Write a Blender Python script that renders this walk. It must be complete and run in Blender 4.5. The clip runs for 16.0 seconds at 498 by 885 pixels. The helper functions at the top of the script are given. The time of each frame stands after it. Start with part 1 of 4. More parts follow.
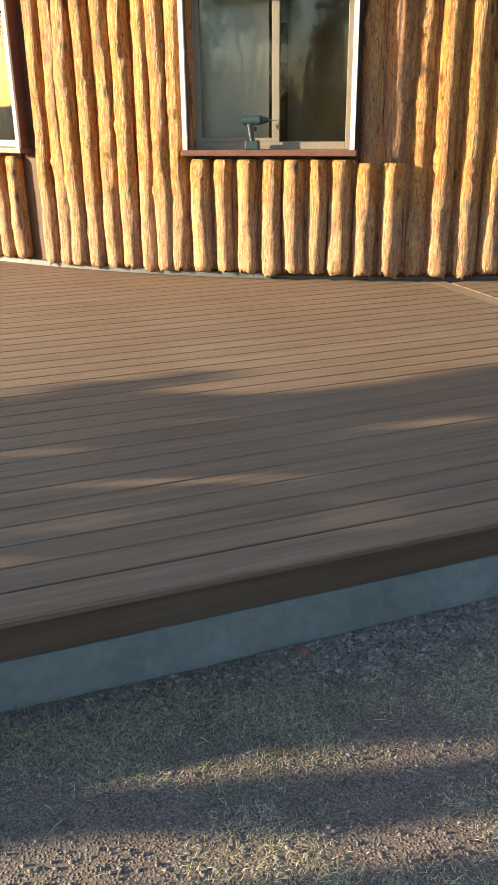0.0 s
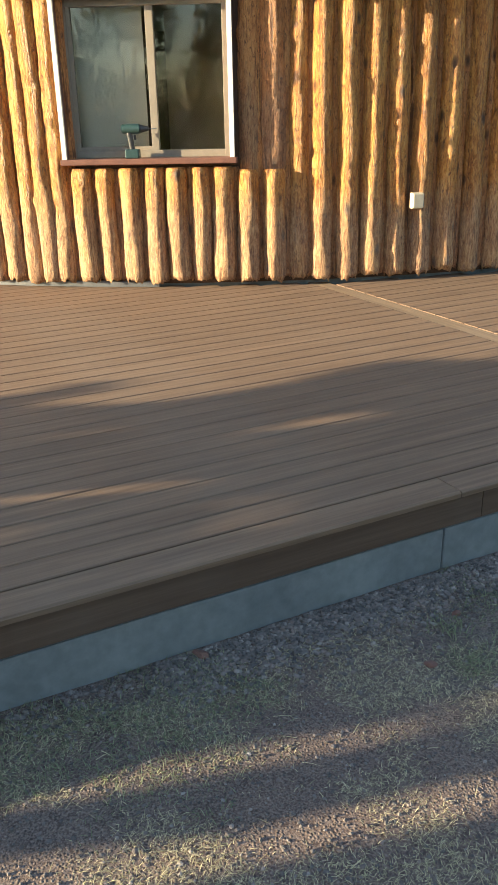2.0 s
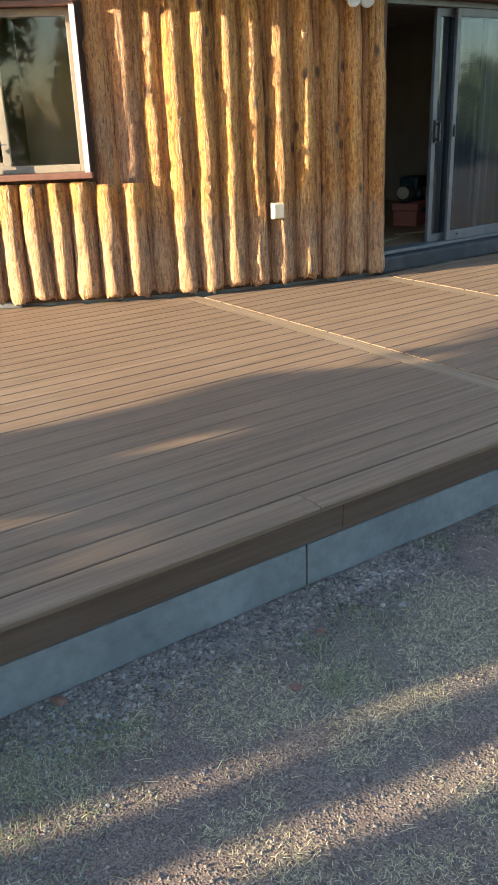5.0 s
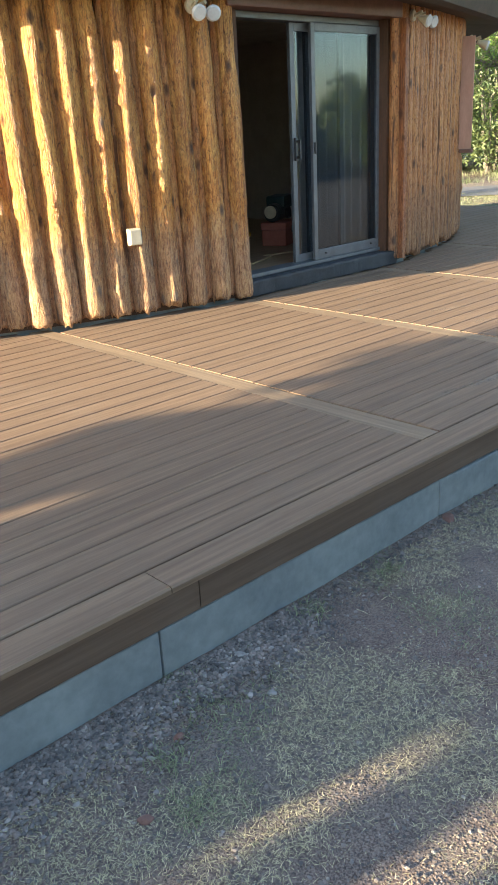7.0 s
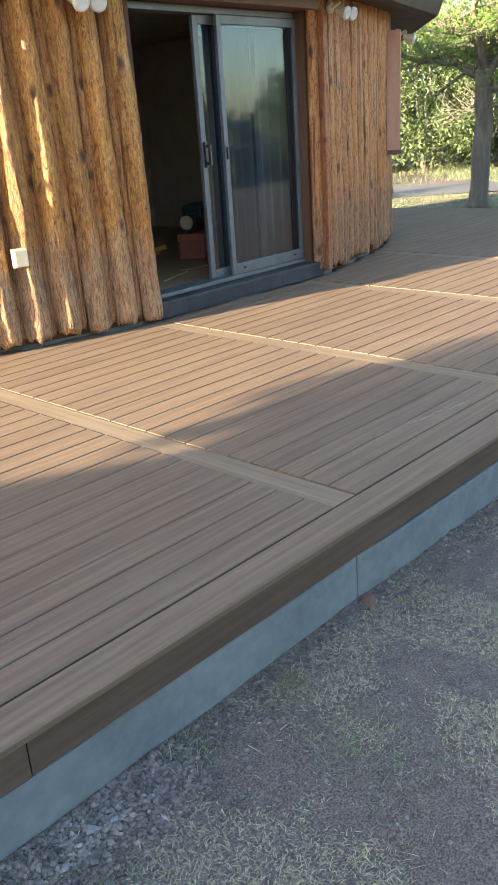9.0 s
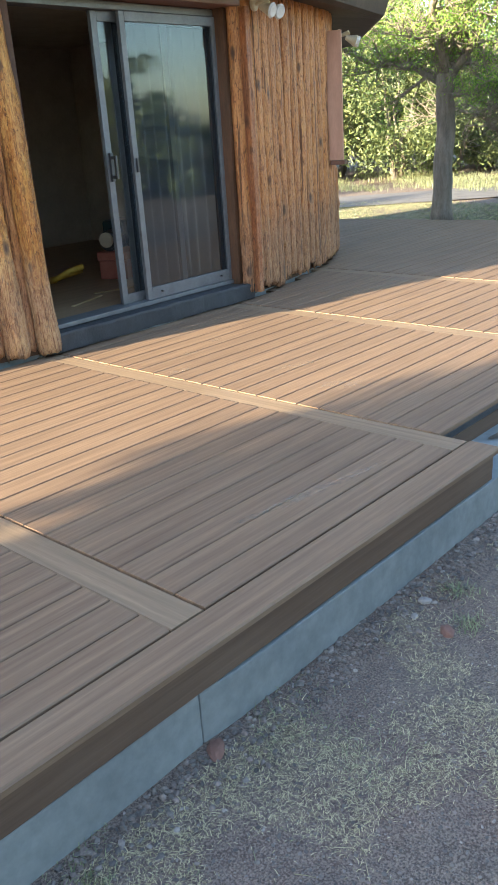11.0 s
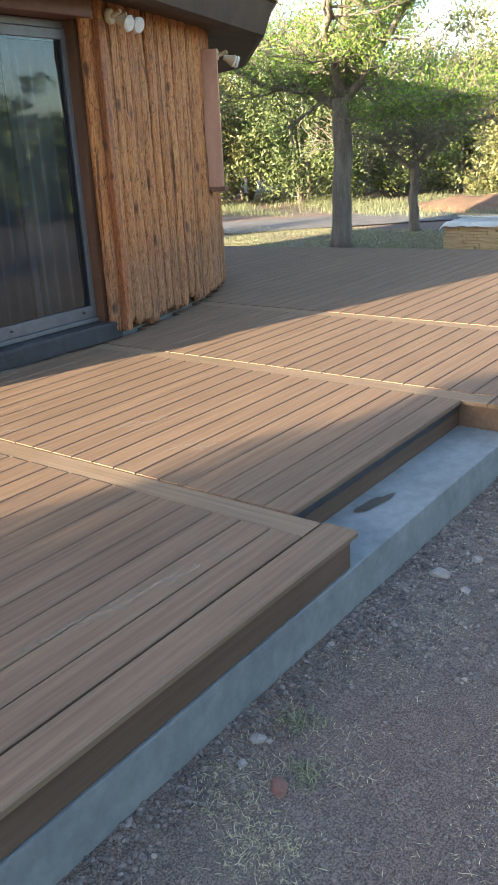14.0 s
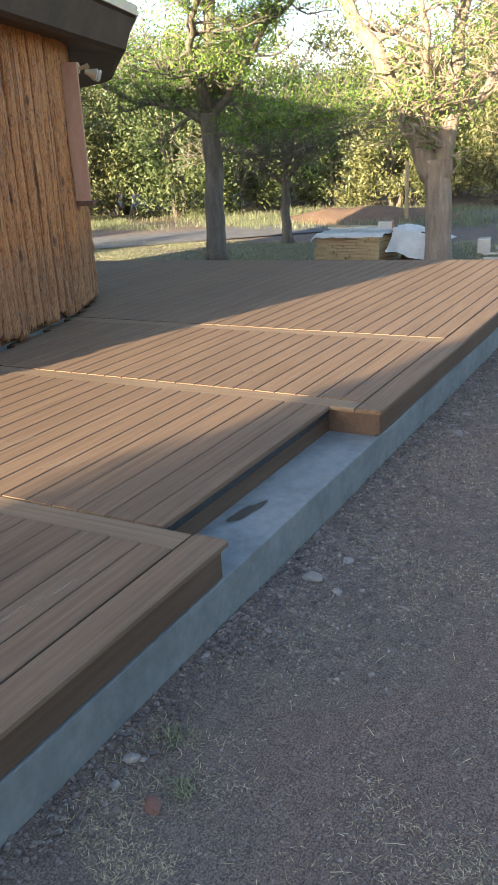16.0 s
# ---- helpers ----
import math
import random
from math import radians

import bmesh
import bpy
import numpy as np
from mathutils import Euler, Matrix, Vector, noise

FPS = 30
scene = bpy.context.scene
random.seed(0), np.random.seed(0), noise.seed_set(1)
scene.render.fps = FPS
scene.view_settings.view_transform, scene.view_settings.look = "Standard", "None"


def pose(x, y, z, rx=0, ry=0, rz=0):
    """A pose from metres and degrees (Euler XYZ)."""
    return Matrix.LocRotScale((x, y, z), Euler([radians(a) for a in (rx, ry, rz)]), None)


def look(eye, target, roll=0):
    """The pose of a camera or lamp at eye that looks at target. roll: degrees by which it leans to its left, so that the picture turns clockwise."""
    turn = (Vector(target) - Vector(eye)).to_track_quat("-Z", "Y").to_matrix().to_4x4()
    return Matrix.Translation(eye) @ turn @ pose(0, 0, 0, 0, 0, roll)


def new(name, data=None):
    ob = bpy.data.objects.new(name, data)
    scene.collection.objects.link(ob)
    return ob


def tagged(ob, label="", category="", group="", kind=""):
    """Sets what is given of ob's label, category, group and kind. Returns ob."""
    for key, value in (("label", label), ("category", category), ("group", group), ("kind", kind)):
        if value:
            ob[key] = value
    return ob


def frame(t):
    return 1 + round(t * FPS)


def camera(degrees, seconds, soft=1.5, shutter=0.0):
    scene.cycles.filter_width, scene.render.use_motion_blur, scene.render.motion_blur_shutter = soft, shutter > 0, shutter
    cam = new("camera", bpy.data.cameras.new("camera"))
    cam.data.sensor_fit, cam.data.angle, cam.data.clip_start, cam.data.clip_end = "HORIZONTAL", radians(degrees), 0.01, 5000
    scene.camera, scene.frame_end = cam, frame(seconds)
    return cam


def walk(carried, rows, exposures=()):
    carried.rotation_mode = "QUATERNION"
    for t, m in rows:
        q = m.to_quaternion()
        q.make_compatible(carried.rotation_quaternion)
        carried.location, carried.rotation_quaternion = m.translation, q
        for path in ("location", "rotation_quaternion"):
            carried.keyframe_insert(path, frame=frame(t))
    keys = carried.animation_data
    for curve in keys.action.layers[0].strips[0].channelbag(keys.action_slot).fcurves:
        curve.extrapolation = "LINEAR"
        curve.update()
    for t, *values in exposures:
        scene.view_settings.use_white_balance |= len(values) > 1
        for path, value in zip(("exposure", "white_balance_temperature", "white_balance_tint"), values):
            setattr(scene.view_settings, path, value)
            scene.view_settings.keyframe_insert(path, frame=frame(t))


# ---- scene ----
cam = camera(33.8, 16.0, soft=0.85)
METRES, EYE, TILT, LEAN, TURN = 3.6, 1.73, 0.0, 0.0, -20.4
PATH = [
    (0, (0.219, 0.161, 1.727), (0.847, 1.897, 0.959), -0.6),
    (0.5, (0.238, 0.145, 1.724), (0.922, 1.865, 0.965), -1.0),
    (1, (0.246, 0.143, 1.726), (0.989, 1.838, 0.968), -0.8),
    (1.5, (0.257, 0.135, 1.724), (1.053, 1.806, 0.966), -0.9),
    (2, (0.271, 0.118, 1.729), (1.112, 1.768, 0.972), -1.2),
    (2.5, (0.276, 0.107, 1.73), (1.162, 1.736, 0.981), -1.3),
    (3, (0.281, 0.089, 1.737), (1.203, 1.701, 0.996), -1.5),
    (3.2, (0.296, 0.094, 1.759), (1.228, 1.695, 1.005), -1.4),
    (5.3, (0.511, 0.128, 1.757), (1.609, 1.629, 1.02), -2.1),
    (5.5, (0.548, 0.166, 1.759), (1.676, 1.649, 1.032), -2.1),
    (6, (0.614, 0.265, 1.772), (1.811, 1.696, 1.052), -2.3),
    (6.5, (0.721, 0.315, 1.756), (1.959, 1.711, 1.036), -2.7),
    (7, (0.909, 0.352, 1.753), (2.168, 1.729, 1.032), -3.1),
    (7.5, (1.055, 0.4, 1.756), (2.314, 1.771, 1.024), -3.3),
    (8, (1.248, 0.519, 1.746), (2.52, 1.874, 1.009), -3.4),
    (8.5, (1.419, 0.617, 1.764), (2.732, 1.935, 1.029), -3.6),
    (9, (1.641, 0.669, 1.754), (2.979, 1.966, 1.028), -3.9),
    (9.5, (1.868, 0.697, 1.752), (3.213, 1.989, 1.029), -3.9),
    (9.7, (1.95, 0.707, 1.757), (3.297, 1.995, 1.032), -4.0),
    (11.8, (2.965, 0.903, 1.728), (4.354, 2.156, 1.02), -3.3),
    (12, (3.062, 0.938, 1.721), (4.459, 2.183, 1.016), -3.2),
    (12.5, (3.224, 1.003, 1.731), (4.649, 2.219, 1.03), -3.4),
    (13, (3.289, 0.977, 1.737), (4.737, 2.17, 1.043), -3.1),
    (13.5, (3.324, 0.938, 1.737), (4.793, 2.108, 1.049), -3.0),
    (14, (3.341, 0.908, 1.739), (4.836, 2.046, 1.055), -3.0),
    (14.5, (3.362, 0.877, 1.739), (4.895, 1.967, 1.06), -2.9),
    (15, (3.373, 0.85, 1.743), (4.947, 1.882, 1.068), -2.8),
    (15.5, (3.383, 0.837, 1.74), (4.998, 1.806, 1.068), -2.8),
    (16, (3.397, 0.833, 1.725), (5.044, 1.75, 1.058), -3.0),
]
walk(cam, [(t, look(eye, target, roll)) for t, eye, target, roll in PATH], [(0, 1.92, 6200, 9), (3.0, 2.15, 6200, 9), (5.5, 2.52, 6050, 9), (9.5, 2.95, 6050, 10), (12.0, 3.05, 6100, 12), (14.5, 2.6, 6200, 14), (16, 2.37, 6250, 14)])

# ---- world, sun ----
SUN = Vector((0.960, -0.226, -0.196)).normalized()
world = bpy.data.worlds.new("sky")
scene.world = world
world.use_nodes = True
wn = world.node_tree
sky = wn.nodes.new("ShaderNodeTexSky")
sky.sky_type = "NISHITA"
sky.sun_disc = False
sky.sun_elevation = math.asin(-SUN.z)
sky.sun_rotation = math.atan2(-SUN.x, -SUN.y)
wn.nodes["Background"].inputs[1].default_value = 0.105
wn.links.new(sky.outputs[0], wn.nodes["Background"].inputs[0])
lamp = bpy.data.lights.new("sun", "SUN")
lamp.energy, lamp.angle, lamp.color = 5.0, radians(0.55), (1.0, 0.82, 0.52)
sun = new("sun", lamp)
sun.matrix_world = look((-30, 10, 12), Vector((-30, 10, 12)) + SUN)


# ---- materials ----
def material(name, rough=0.6, metal=0.0):
    m = bpy.data.materials.new(name)
    m.use_nodes = True
    b = m.node_tree.nodes["Principled BSDF"]
    b.inputs["Roughness"].default_value, b.inputs["Metallic"].default_value = rough, metal
    return m, m.node_tree, b


def node(nt, kind, **values):
    n = nt.nodes.new(kind)
    for k, v in values.items():
        n.inputs[k].default_value = v
    return n


def coords(nt, scale, space="Object"):
    c, mp = nt.nodes.new("ShaderNodeTexCoord"), nt.nodes.new("ShaderNodeMapping")
    mp.inputs["Scale"].default_value = scale
    nt.links.new(c.outputs[space], mp.inputs["Vector"])
    return mp.outputs[0]


def grain(nt, vector, scale=1.0, detail=5.0, rough=0.6, distort=0.0):
    n = node(nt, "ShaderNodeTexNoise", Scale=scale, Detail=detail, Roughness=rough, Distortion=distort)
    nt.links.new(vector, n.inputs["Vector"])
    return n.outputs[0]


def ramp(nt, fac, *stops):
    r = nt.nodes.new("ShaderNodeValToRGB")
    e = r.color_ramp.elements
    while len(e) < len(stops):
        e.new(0.5)
    for s, (p, c) in zip(e, stops):
        s.position, s.color = p, (*c, 1)
    nt.links.new(fac, r.inputs[0])
    return r.outputs[0]


def mix(nt, fac, a, b, how="MIX"):
    n = nt.nodes.new("ShaderNodeMix")
    n.data_type, n.blend_type = "RGBA", how
    for k, v in ((0, fac), (6, a), (7, b)):
        if isinstance(v, (int, float)):
            n.inputs[k].default_value = v
        elif isinstance(v, tuple):
            n.inputs[k].default_value = (*v, 1)
        else:
            nt.links.new(v, n.inputs[k])
    return n.outputs[2]


def bump(nt, b, height, strength=0.3, dist=0.01):
    n = node(nt, "ShaderNodeBump", Strength=strength, Distance=dist)
    nt.links.new(height, n.inputs["Height"])
    nt.links.new(n.outputs[0], b.inputs["Normal"])


def mottled(name, dark, light, scale=(8, 8, 8), rough=0.7, metal=0.0, relief=0.25, dist=0.004, by_object=0.0, contrast=(0.3, 0.7)):
    """Two-scale mottled paint, stone, wood or metal."""
    m, nt, b = material(name, rough, metal)
    v = coords(nt, scale)
    a, c = grain(nt, v, 1.0, 6), grain(nt, v, 7.0, 4)
    col = ramp(nt, a, (contrast[0], dark), (contrast[1], light))
    col = mix(nt, 0.35, col, ramp(nt, c, (0.3, dark), (0.7, light)))
    if by_object:
        o = nt.nodes.new("ShaderNodeObjectInfo")
        col = mix(nt, by_object, col, ramp(nt, o.outputs["Random"], (0.0, (0.25, 0.25, 0.25)), (1.0, (0.85, 0.83, 0.8))), "OVERLAY")
    nt.links.new(col, b.inputs["Base Color"])
    bump(nt, b, c, relief, dist)
    return m


def own_coords(nt, scale):
    """Object coordinates, shifted by the object's own random number so that no two logs look alike."""
    v = coords(nt, scale)
    o = nt.nodes.new("ShaderNodeObjectInfo")
    k = nt.nodes.new("ShaderNodeVectorMath")
    k.operation = "SCALE"
    k.inputs["Scale"].default_value = 60
    nt.links.new(o.outputs["Random"], k.inputs[0])
    a = nt.nodes.new("ShaderNodeVectorMath")
    a.operation = "ADD"
    nt.links.new(v, a.inputs[0])
    nt.links.new(k.outputs[0], a.inputs[1])
    return a.outputs[0]


def log_material(name, amber, dark, pale, weather, gloss=0.42, grey0=(0.13, 0.09, 0.07), grey1=(0.46, 0.36, 0.27), cracks=0.5):
    """Peeled, varnished wood: fibres, flaked patches, cracks and knots, bare and grey at the foot."""
    m, nt, b = material(name, gloss)
    patch = grain(nt, own_coords(nt, (11, 11, 3.0)), 1.0, 5, 0.6, 0.5)
    flake = grain(nt, own_coords(nt, (55, 55, 15)), 1.0, 6, 0.75, 0.8)
    fibre = grain(nt, own_coords(nt, (120, 120, 5)), 1.0, 4, 0.6, 0.3)
    mid = tuple((p + q) / 2 for p, q in zip(amber, dark))
    col = ramp(nt, patch, (0.30, mid), (0.45, amber), (0.68, pale))
    col = mix(nt, 0.55, col, ramp(nt, flake, (0.38, dark), (0.47, amber), (0.60, pale)))
    col = mix(nt, ramp(nt, fibre, (0.36, (0.55,) * 3), (0.47, (0, 0, 0))), col, dark)
    crack = grain(nt, own_coords(nt, (30, 30, 0.9)), 1.0, 3, 0.5, 0.2)
    col = mix(nt, ramp(nt, crack, (0.62, (0, 0, 0)), (0.66, (cracks,) * 3)), col, dark)
    speck = grain(nt, own_coords(nt, (48, 48, 20)), 1.0, 5, 0.7, 0.4)
    col = mix(nt, ramp(nt, speck, (0.36, (0.85,) * 3), (0.43, (0, 0, 0))), col, dark)
    col = mix(nt, ramp(nt, speck, (0.60, (0, 0, 0)), (0.68, (0.7,) * 3)), col, tuple(min(0.8, q * 1.15) for q in pale))
    o = nt.nodes.new("ShaderNodeObjectInfo")
    col = mix(nt, 0.4, col, ramp(nt, o.outputs["Random"], (0.0, (0.36, 0.33, 0.31)), (1.0, (0.72, 0.69, 0.66))), "OVERLAY")
    kn = node(nt, "ShaderNodeTexVoronoi", Scale=1.0)
    nt.links.new(own_coords(nt, (6.5, 6.5, 3.2)), kn.inputs["Vector"])
    knot = ramp(nt, kn.outputs["Distance"], (0.05, (1, 1, 1)), (0.13, (0.65,) * 3), (0.2, (0, 0, 0)))
    col = mix(nt, knot, col, tuple(q * 0.7 for q in dark))
    # bare grey wood low down, where rain has taken the varnish
    c = nt.nodes.new("ShaderNodeTexCoord")
    s = nt.nodes.new("ShaderNodeSeparateXYZ")
    nt.links.new(c.outputs["Object"], s.inputs[0])
    add = nt.nodes.new("ShaderNodeMath")
    add.operation = "MULTIPLY_ADD"
    nt.links.new(patch, add.inputs[0])
    add.inputs[1].default_value = -0.9
    nt.links.new(s.outputs[2], add.inputs[2])
    w = ramp(nt, add.outputs[0], (0.0, (weather,) * 3), (0.34, (0, 0, 0)))
    grey = mix(nt, 0.4, ramp(nt, mix(nt, 0.5, flake, fibre), (0.40, grey0), (0.57, grey1)), col)
    col = mix(nt, w, col, grey)
    nt.links.new(col, b.inputs["Base Color"])
    nt.links.new(ramp(nt, w, (0, (gloss,) * 3), (1, (0.85,) * 3)), b.inputs["Roughness"])
    bump(nt, b, mix(nt, 0.4, mix(nt, 0.35, flake, fibre), speck), 1.0, 0.04)
    return m


def board_material(name, dark, light, axis="x", rough=0.72):
    m, nt, b = material(name, rough)
    b.inputs["Specular IOR Level"].default_value = 0.3
    sc = (1.2, 45, 45) if axis == "x" else (45, 1.2, 45)
    v = coords(nt, sc, "Object")
    o = nt.nodes.new("ShaderNodeObjectInfo")
    shift = nt.nodes.new("ShaderNodeVectorMath")
    shift.operation = "ADD"
    k = nt.nodes.new("ShaderNodeVectorMath")
    k.operation = "SCALE"
    k.inputs["Scale"].default_value = 40
    nt.links.new(o.outputs["Random"], k.inputs[0])
    nt.links.new(v, shift.inputs[0])
    nt.links.new(k.outputs[0], shift.inputs[1])
    a = grain(nt, shift.outputs[0], 1.0, 6, 0.65)
    col = ramp(nt, a, (0.3, dark), (0.7, light))
    pores = grain(nt, coords(nt, tuple(q * (8 if q < 2 else 6) for q in sc)), 1.0, 3, 0.6)
    col = mix(nt, ramp(nt, pores, (0.38, (0.35,) * 3), (0.5, (0, 0, 0))), col, dark)
    col = mix(nt, 0.35, col, ramp(nt, o.outputs["Random"], (0, (0.42, 0.41, 0.41)), (1, (0.57, 0.56, 0.55))), "OVERLAY")
    dust = grain(nt, coords(nt, (0.9, 1.6, 1)), 1.0, 5)
    col = mix(nt, ramp(nt, dust, (0.52, (0, 0, 0)), (0.75, (0.16, 0.16, 0.16))), col, (0.30, 0.25, 0.20))
    nt.links.new(col, b.inputs["Base Color"])
    nt.links.new(ramp(nt, dust, (0.4, (rough - 0.06,) * 3), (0.7, (rough + 0.14,) * 3)), b.inputs["Roughness"])
    bump(nt, b, a, 0.3, 0.0015)
    return m


def leaf_material(name, dark, light, through_leaf=0.35):
    m, nt, b = material(name, 0.55)
    g = nt.nodes.new("ShaderNodeNewGeometry")
    col = ramp(nt, g.outputs["Random Per Island"], (0, dark), (1, light))
    nt.links.new(col, b.inputs["Base Color"])
    t = nt.nodes.new("ShaderNodeBsdfTranslucent")
    nt.links.new(mix(nt, 1.0, col, (1.0, 1.0, 0.55), "MULTIPLY"), t.inputs[0])
    s = nt.nodes.new("ShaderNodeMixShader")
    s.inputs[0].default_value = through_leaf
    nt.links.new(b.outputs[0], s.inputs[1])
    nt.links.new(t.outputs[0], s.inputs[2])
    nt.links.new(s.outputs[0], nt.nodes["Material Output"].inputs[0])
    return m


def ground_material():
    m, nt, b = material("dry_ground", 0.95)
    v = coords(nt, (1, 1, 1))
    big, mid, fine = grain(nt, v, 0.9, 5), grain(nt, v, 14, 6, 0.7), grain(nt, v, 160, 5, 0.7)
    col = ramp(nt, big, (0.42, (0.21, 0.112, 0.080)), (0.54, (0.185, 0.125, 0.097)), (0.7, (0.165, 0.138, 0.102)))
    col = mix(nt, 0.45, col, ramp(nt, mid, (0.38, (0.05, 0.037, 0.032)), (0.62, (0.215, 0.16, 0.125))))
    col = mix(nt, 0.5, col, ramp(nt, fine, (0.42, (0.028, 0.022, 0.02)), (0.60, (0.36, 0.29, 0.24))))
    peb = node(nt, "ShaderNodeTexVoronoi", Scale=95.0)
    nt.links.new(v, peb.inputs["Vector"])
    grey = ramp(nt, peb.outputs["Color"], (0.2, (0.05, 0.045, 0.042)), (0.75, (0.22, 0.18, 0.155)), (1.0, (0.42, 0.38, 0.34)))
    col = mix(nt, ramp(nt, peb.outputs["Distance"], (0.26, (0.55,) * 3), (0.40, (0, 0, 0))), col, grey)
    nt.links.new(col, b.inputs["Base Color"])
    dome = ramp(nt, peb.outputs["Distance"], (0.0, (1, 1, 1)), (0.5, (0, 0, 0)))
    bump(nt, b, mix(nt, 0.5, mix(nt, 0.5, mid, fine), dome), 1.0, 0.012)
    return m


def glass_material(name, tint, gloss=0.02, ior=1.6, mirror_tint=(1.0, 1.0, 1.0)):
    """Thin glazing: a clear pane with a mirror-like shine whose colour can be tinted."""
    m, nt, b = material(name, gloss)
    clear = nt.nodes.new("ShaderNodeBsdfTransparent")
    clear.inputs[0].default_value = (*tint, 1)
    shine = nt.nodes.new("ShaderNodeBsdfGlossy")
    shine.inputs["Roughness"].default_value = gloss
    shine.inputs["Color"].default_value = (*mirror_tint, 1)
    fr = node(nt, "ShaderNodeFresnel", IOR=ior)
    s = nt.nodes.new("ShaderNodeMixShader")
    nt.links.new(fr.outputs[0], s.inputs[0])
    nt.links.new(clear.outputs[0], s.inputs[1])
    nt.links.new(shine.outputs[0], s.inputs[2])
    nt.links.new(s.outputs[0], nt.nodes["Material Output"].inputs[0])
    return m


LOG = log_material("varnished_log", (0.44, 0.165, 0.030), (0.085, 0.028, 0.008), (0.68, 0.385, 0.105), 0.8)
SLAB = log_material("slab_wood", (0.51, 0.20, 0.060), (0.10, 0.037, 0.014), (0.66, 0.34, 0.125), 0.75, 0.5, (0.07, 0.047, 0.036), (0.30, 0.21, 0.15), 0.85)
CHINK = mottled("brown_backing", (0.05, 0.024, 0.012), (0.13, 0.06, 0.028), (20, 20, 4), 0.7)
DECKING = board_material("composite_board", (0.142, 0.091, 0.059), (0.248, 0.166, 0.106))
# paler than DECKING: the sunlit sheen across the grain is put into the colour
SHEEN_DIVIDER = board_material("composite_board_across_sheen", (0.185, 0.130, 0.084), (0.29, 0.208, 0.135), "y")
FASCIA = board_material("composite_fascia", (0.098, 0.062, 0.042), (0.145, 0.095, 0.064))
CONCRETE = mottled("concrete", (0.13, 0.145, 0.15), (0.26, 0.28, 0.28), (3, 3, 3), 0.9, 0, 0.3, 0.006)
GROUND = ground_material()
GRAVEL = mottled("gravel_stone", (0.10, 0.095, 0.095), (0.36, 0.32, 0.29), (14, 14, 14), 0.9, 0, 0.4, 0.004)
PALE_STONE = mottled("pale_stone", (0.20, 0.18, 0.165), (0.38, 0.35, 0.32), (14, 14, 14), 0.9, 0, 0.4, 0.004)
ROAD = mottled("gravel_road", (0.09, 0.088, 0.09), (0.18, 0.17, 0.17), (3, 3, 3), 0.95, 0, 0.6, 0.02)
DRY_GRASS = leaf_material("dry_grass", (0.30, 0.26, 0.15), (0.72, 0.63, 0.42), 0.25)
GREEN_GRASS = leaf_material("green_grass", (0.14, 0.17, 0.085), (0.36, 0.38, 0.23), 0.3)
BARK = mottled("grey_bark", (0.10, 0.085, 0.07), (0.28, 0.24, 0.20), (14, 14, 3), 0.95, 0, 1.0, 0.02)
PALE_BARK = mottled("pale_bark", (0.18, 0.14, 0.11), (0.42, 0.34, 0.27), (14, 14, 3), 0.95, 0, 1.0, 0.02)
LOCUST = leaf_material("locust_leaf", (0.07, 0.16, 0.03), (0.28, 0.40, 0.085), 0.4)
JUNIPER = leaf_material("juniper_leaf", (0.045, 0.065, 0.024), (0.26, 0.255, 0.11), 0.24)
DEEP_GREEN = leaf_material("dark_juniper_leaf", (0.045, 0.075, 0.03), (0.16, 0.19, 0.07), 0.25)
WHITE = mottled("white_trim_paint", (0.62, 0.58, 0.50), (0.82, 0.79, 0.72), (12, 12, 12), 0.55)
BROWN_PAINT = mottled("brown_paint", (0.10, 0.042, 0.03), (0.19, 0.085, 0.058), (9, 9, 9), 0.5)
PINK_PAINT = mottled("faded_red_paint", (0.40, 0.22, 0.15), (0.56, 0.33, 0.235), (9, 9, 3), 0.7)
TAUPE = mottled("taupe_vinyl", (0.20, 0.165, 0.13), (0.27, 0.23, 0.18), (5, 5, 5), 0.45)
STEEL = mottled("aluminium_frame", (0.10, 0.105, 0.112), (0.17, 0.177, 0.188), (9, 9, 9), 0.45, 0.3)
DARK_STEEL = mottled("dark_door_frame", (0.03, 0.032, 0.036), (0.06, 0.063, 0.07), (9, 9, 9), 0.5)
TAR = mottled("tarred_sill", (0.018, 0.02, 0.024), (0.05, 0.053, 0.06), (12, 12, 12), 0.6, 0, 0.7, 0.01)
EAVE = mottled("dark_eave_board", (0.028, 0.018, 0.013), (0.075, 0.048, 0.033), (5, 5, 5), 0.7)
SHINGLE = mottled("shingle", (0.12, 0.10, 0.085), (0.26, 0.22, 0.18), (8, 8, 8), 0.95, 0, 0.7, 0.01)
PLASTER = mottled("inner_wall", (0.50, 0.43, 0.35), (0.66, 0.58, 0.48), (4, 4, 4), 0.9)
INNER_FLOOR = mottled("wooden_floor", (0.28, 0.18, 0.10), (0.46, 0.30, 0.17), (2, 14, 4), 0.5)
BLIND = mottled("grey_blind_cloth", (0.68, 0.63, 0.53), (0.8, 0.75, 0.65), (4, 4, 40), 0.9)
CURTAIN = mottled("curtain_cloth", (0.42, 0.42, 0.41), (0.55, 0.55, 0.54), (20, 20, 20), 0.95)
GLASS = glass_material("window_glass", (0.88, 0.90, 0.89), 0.02, 1.5)
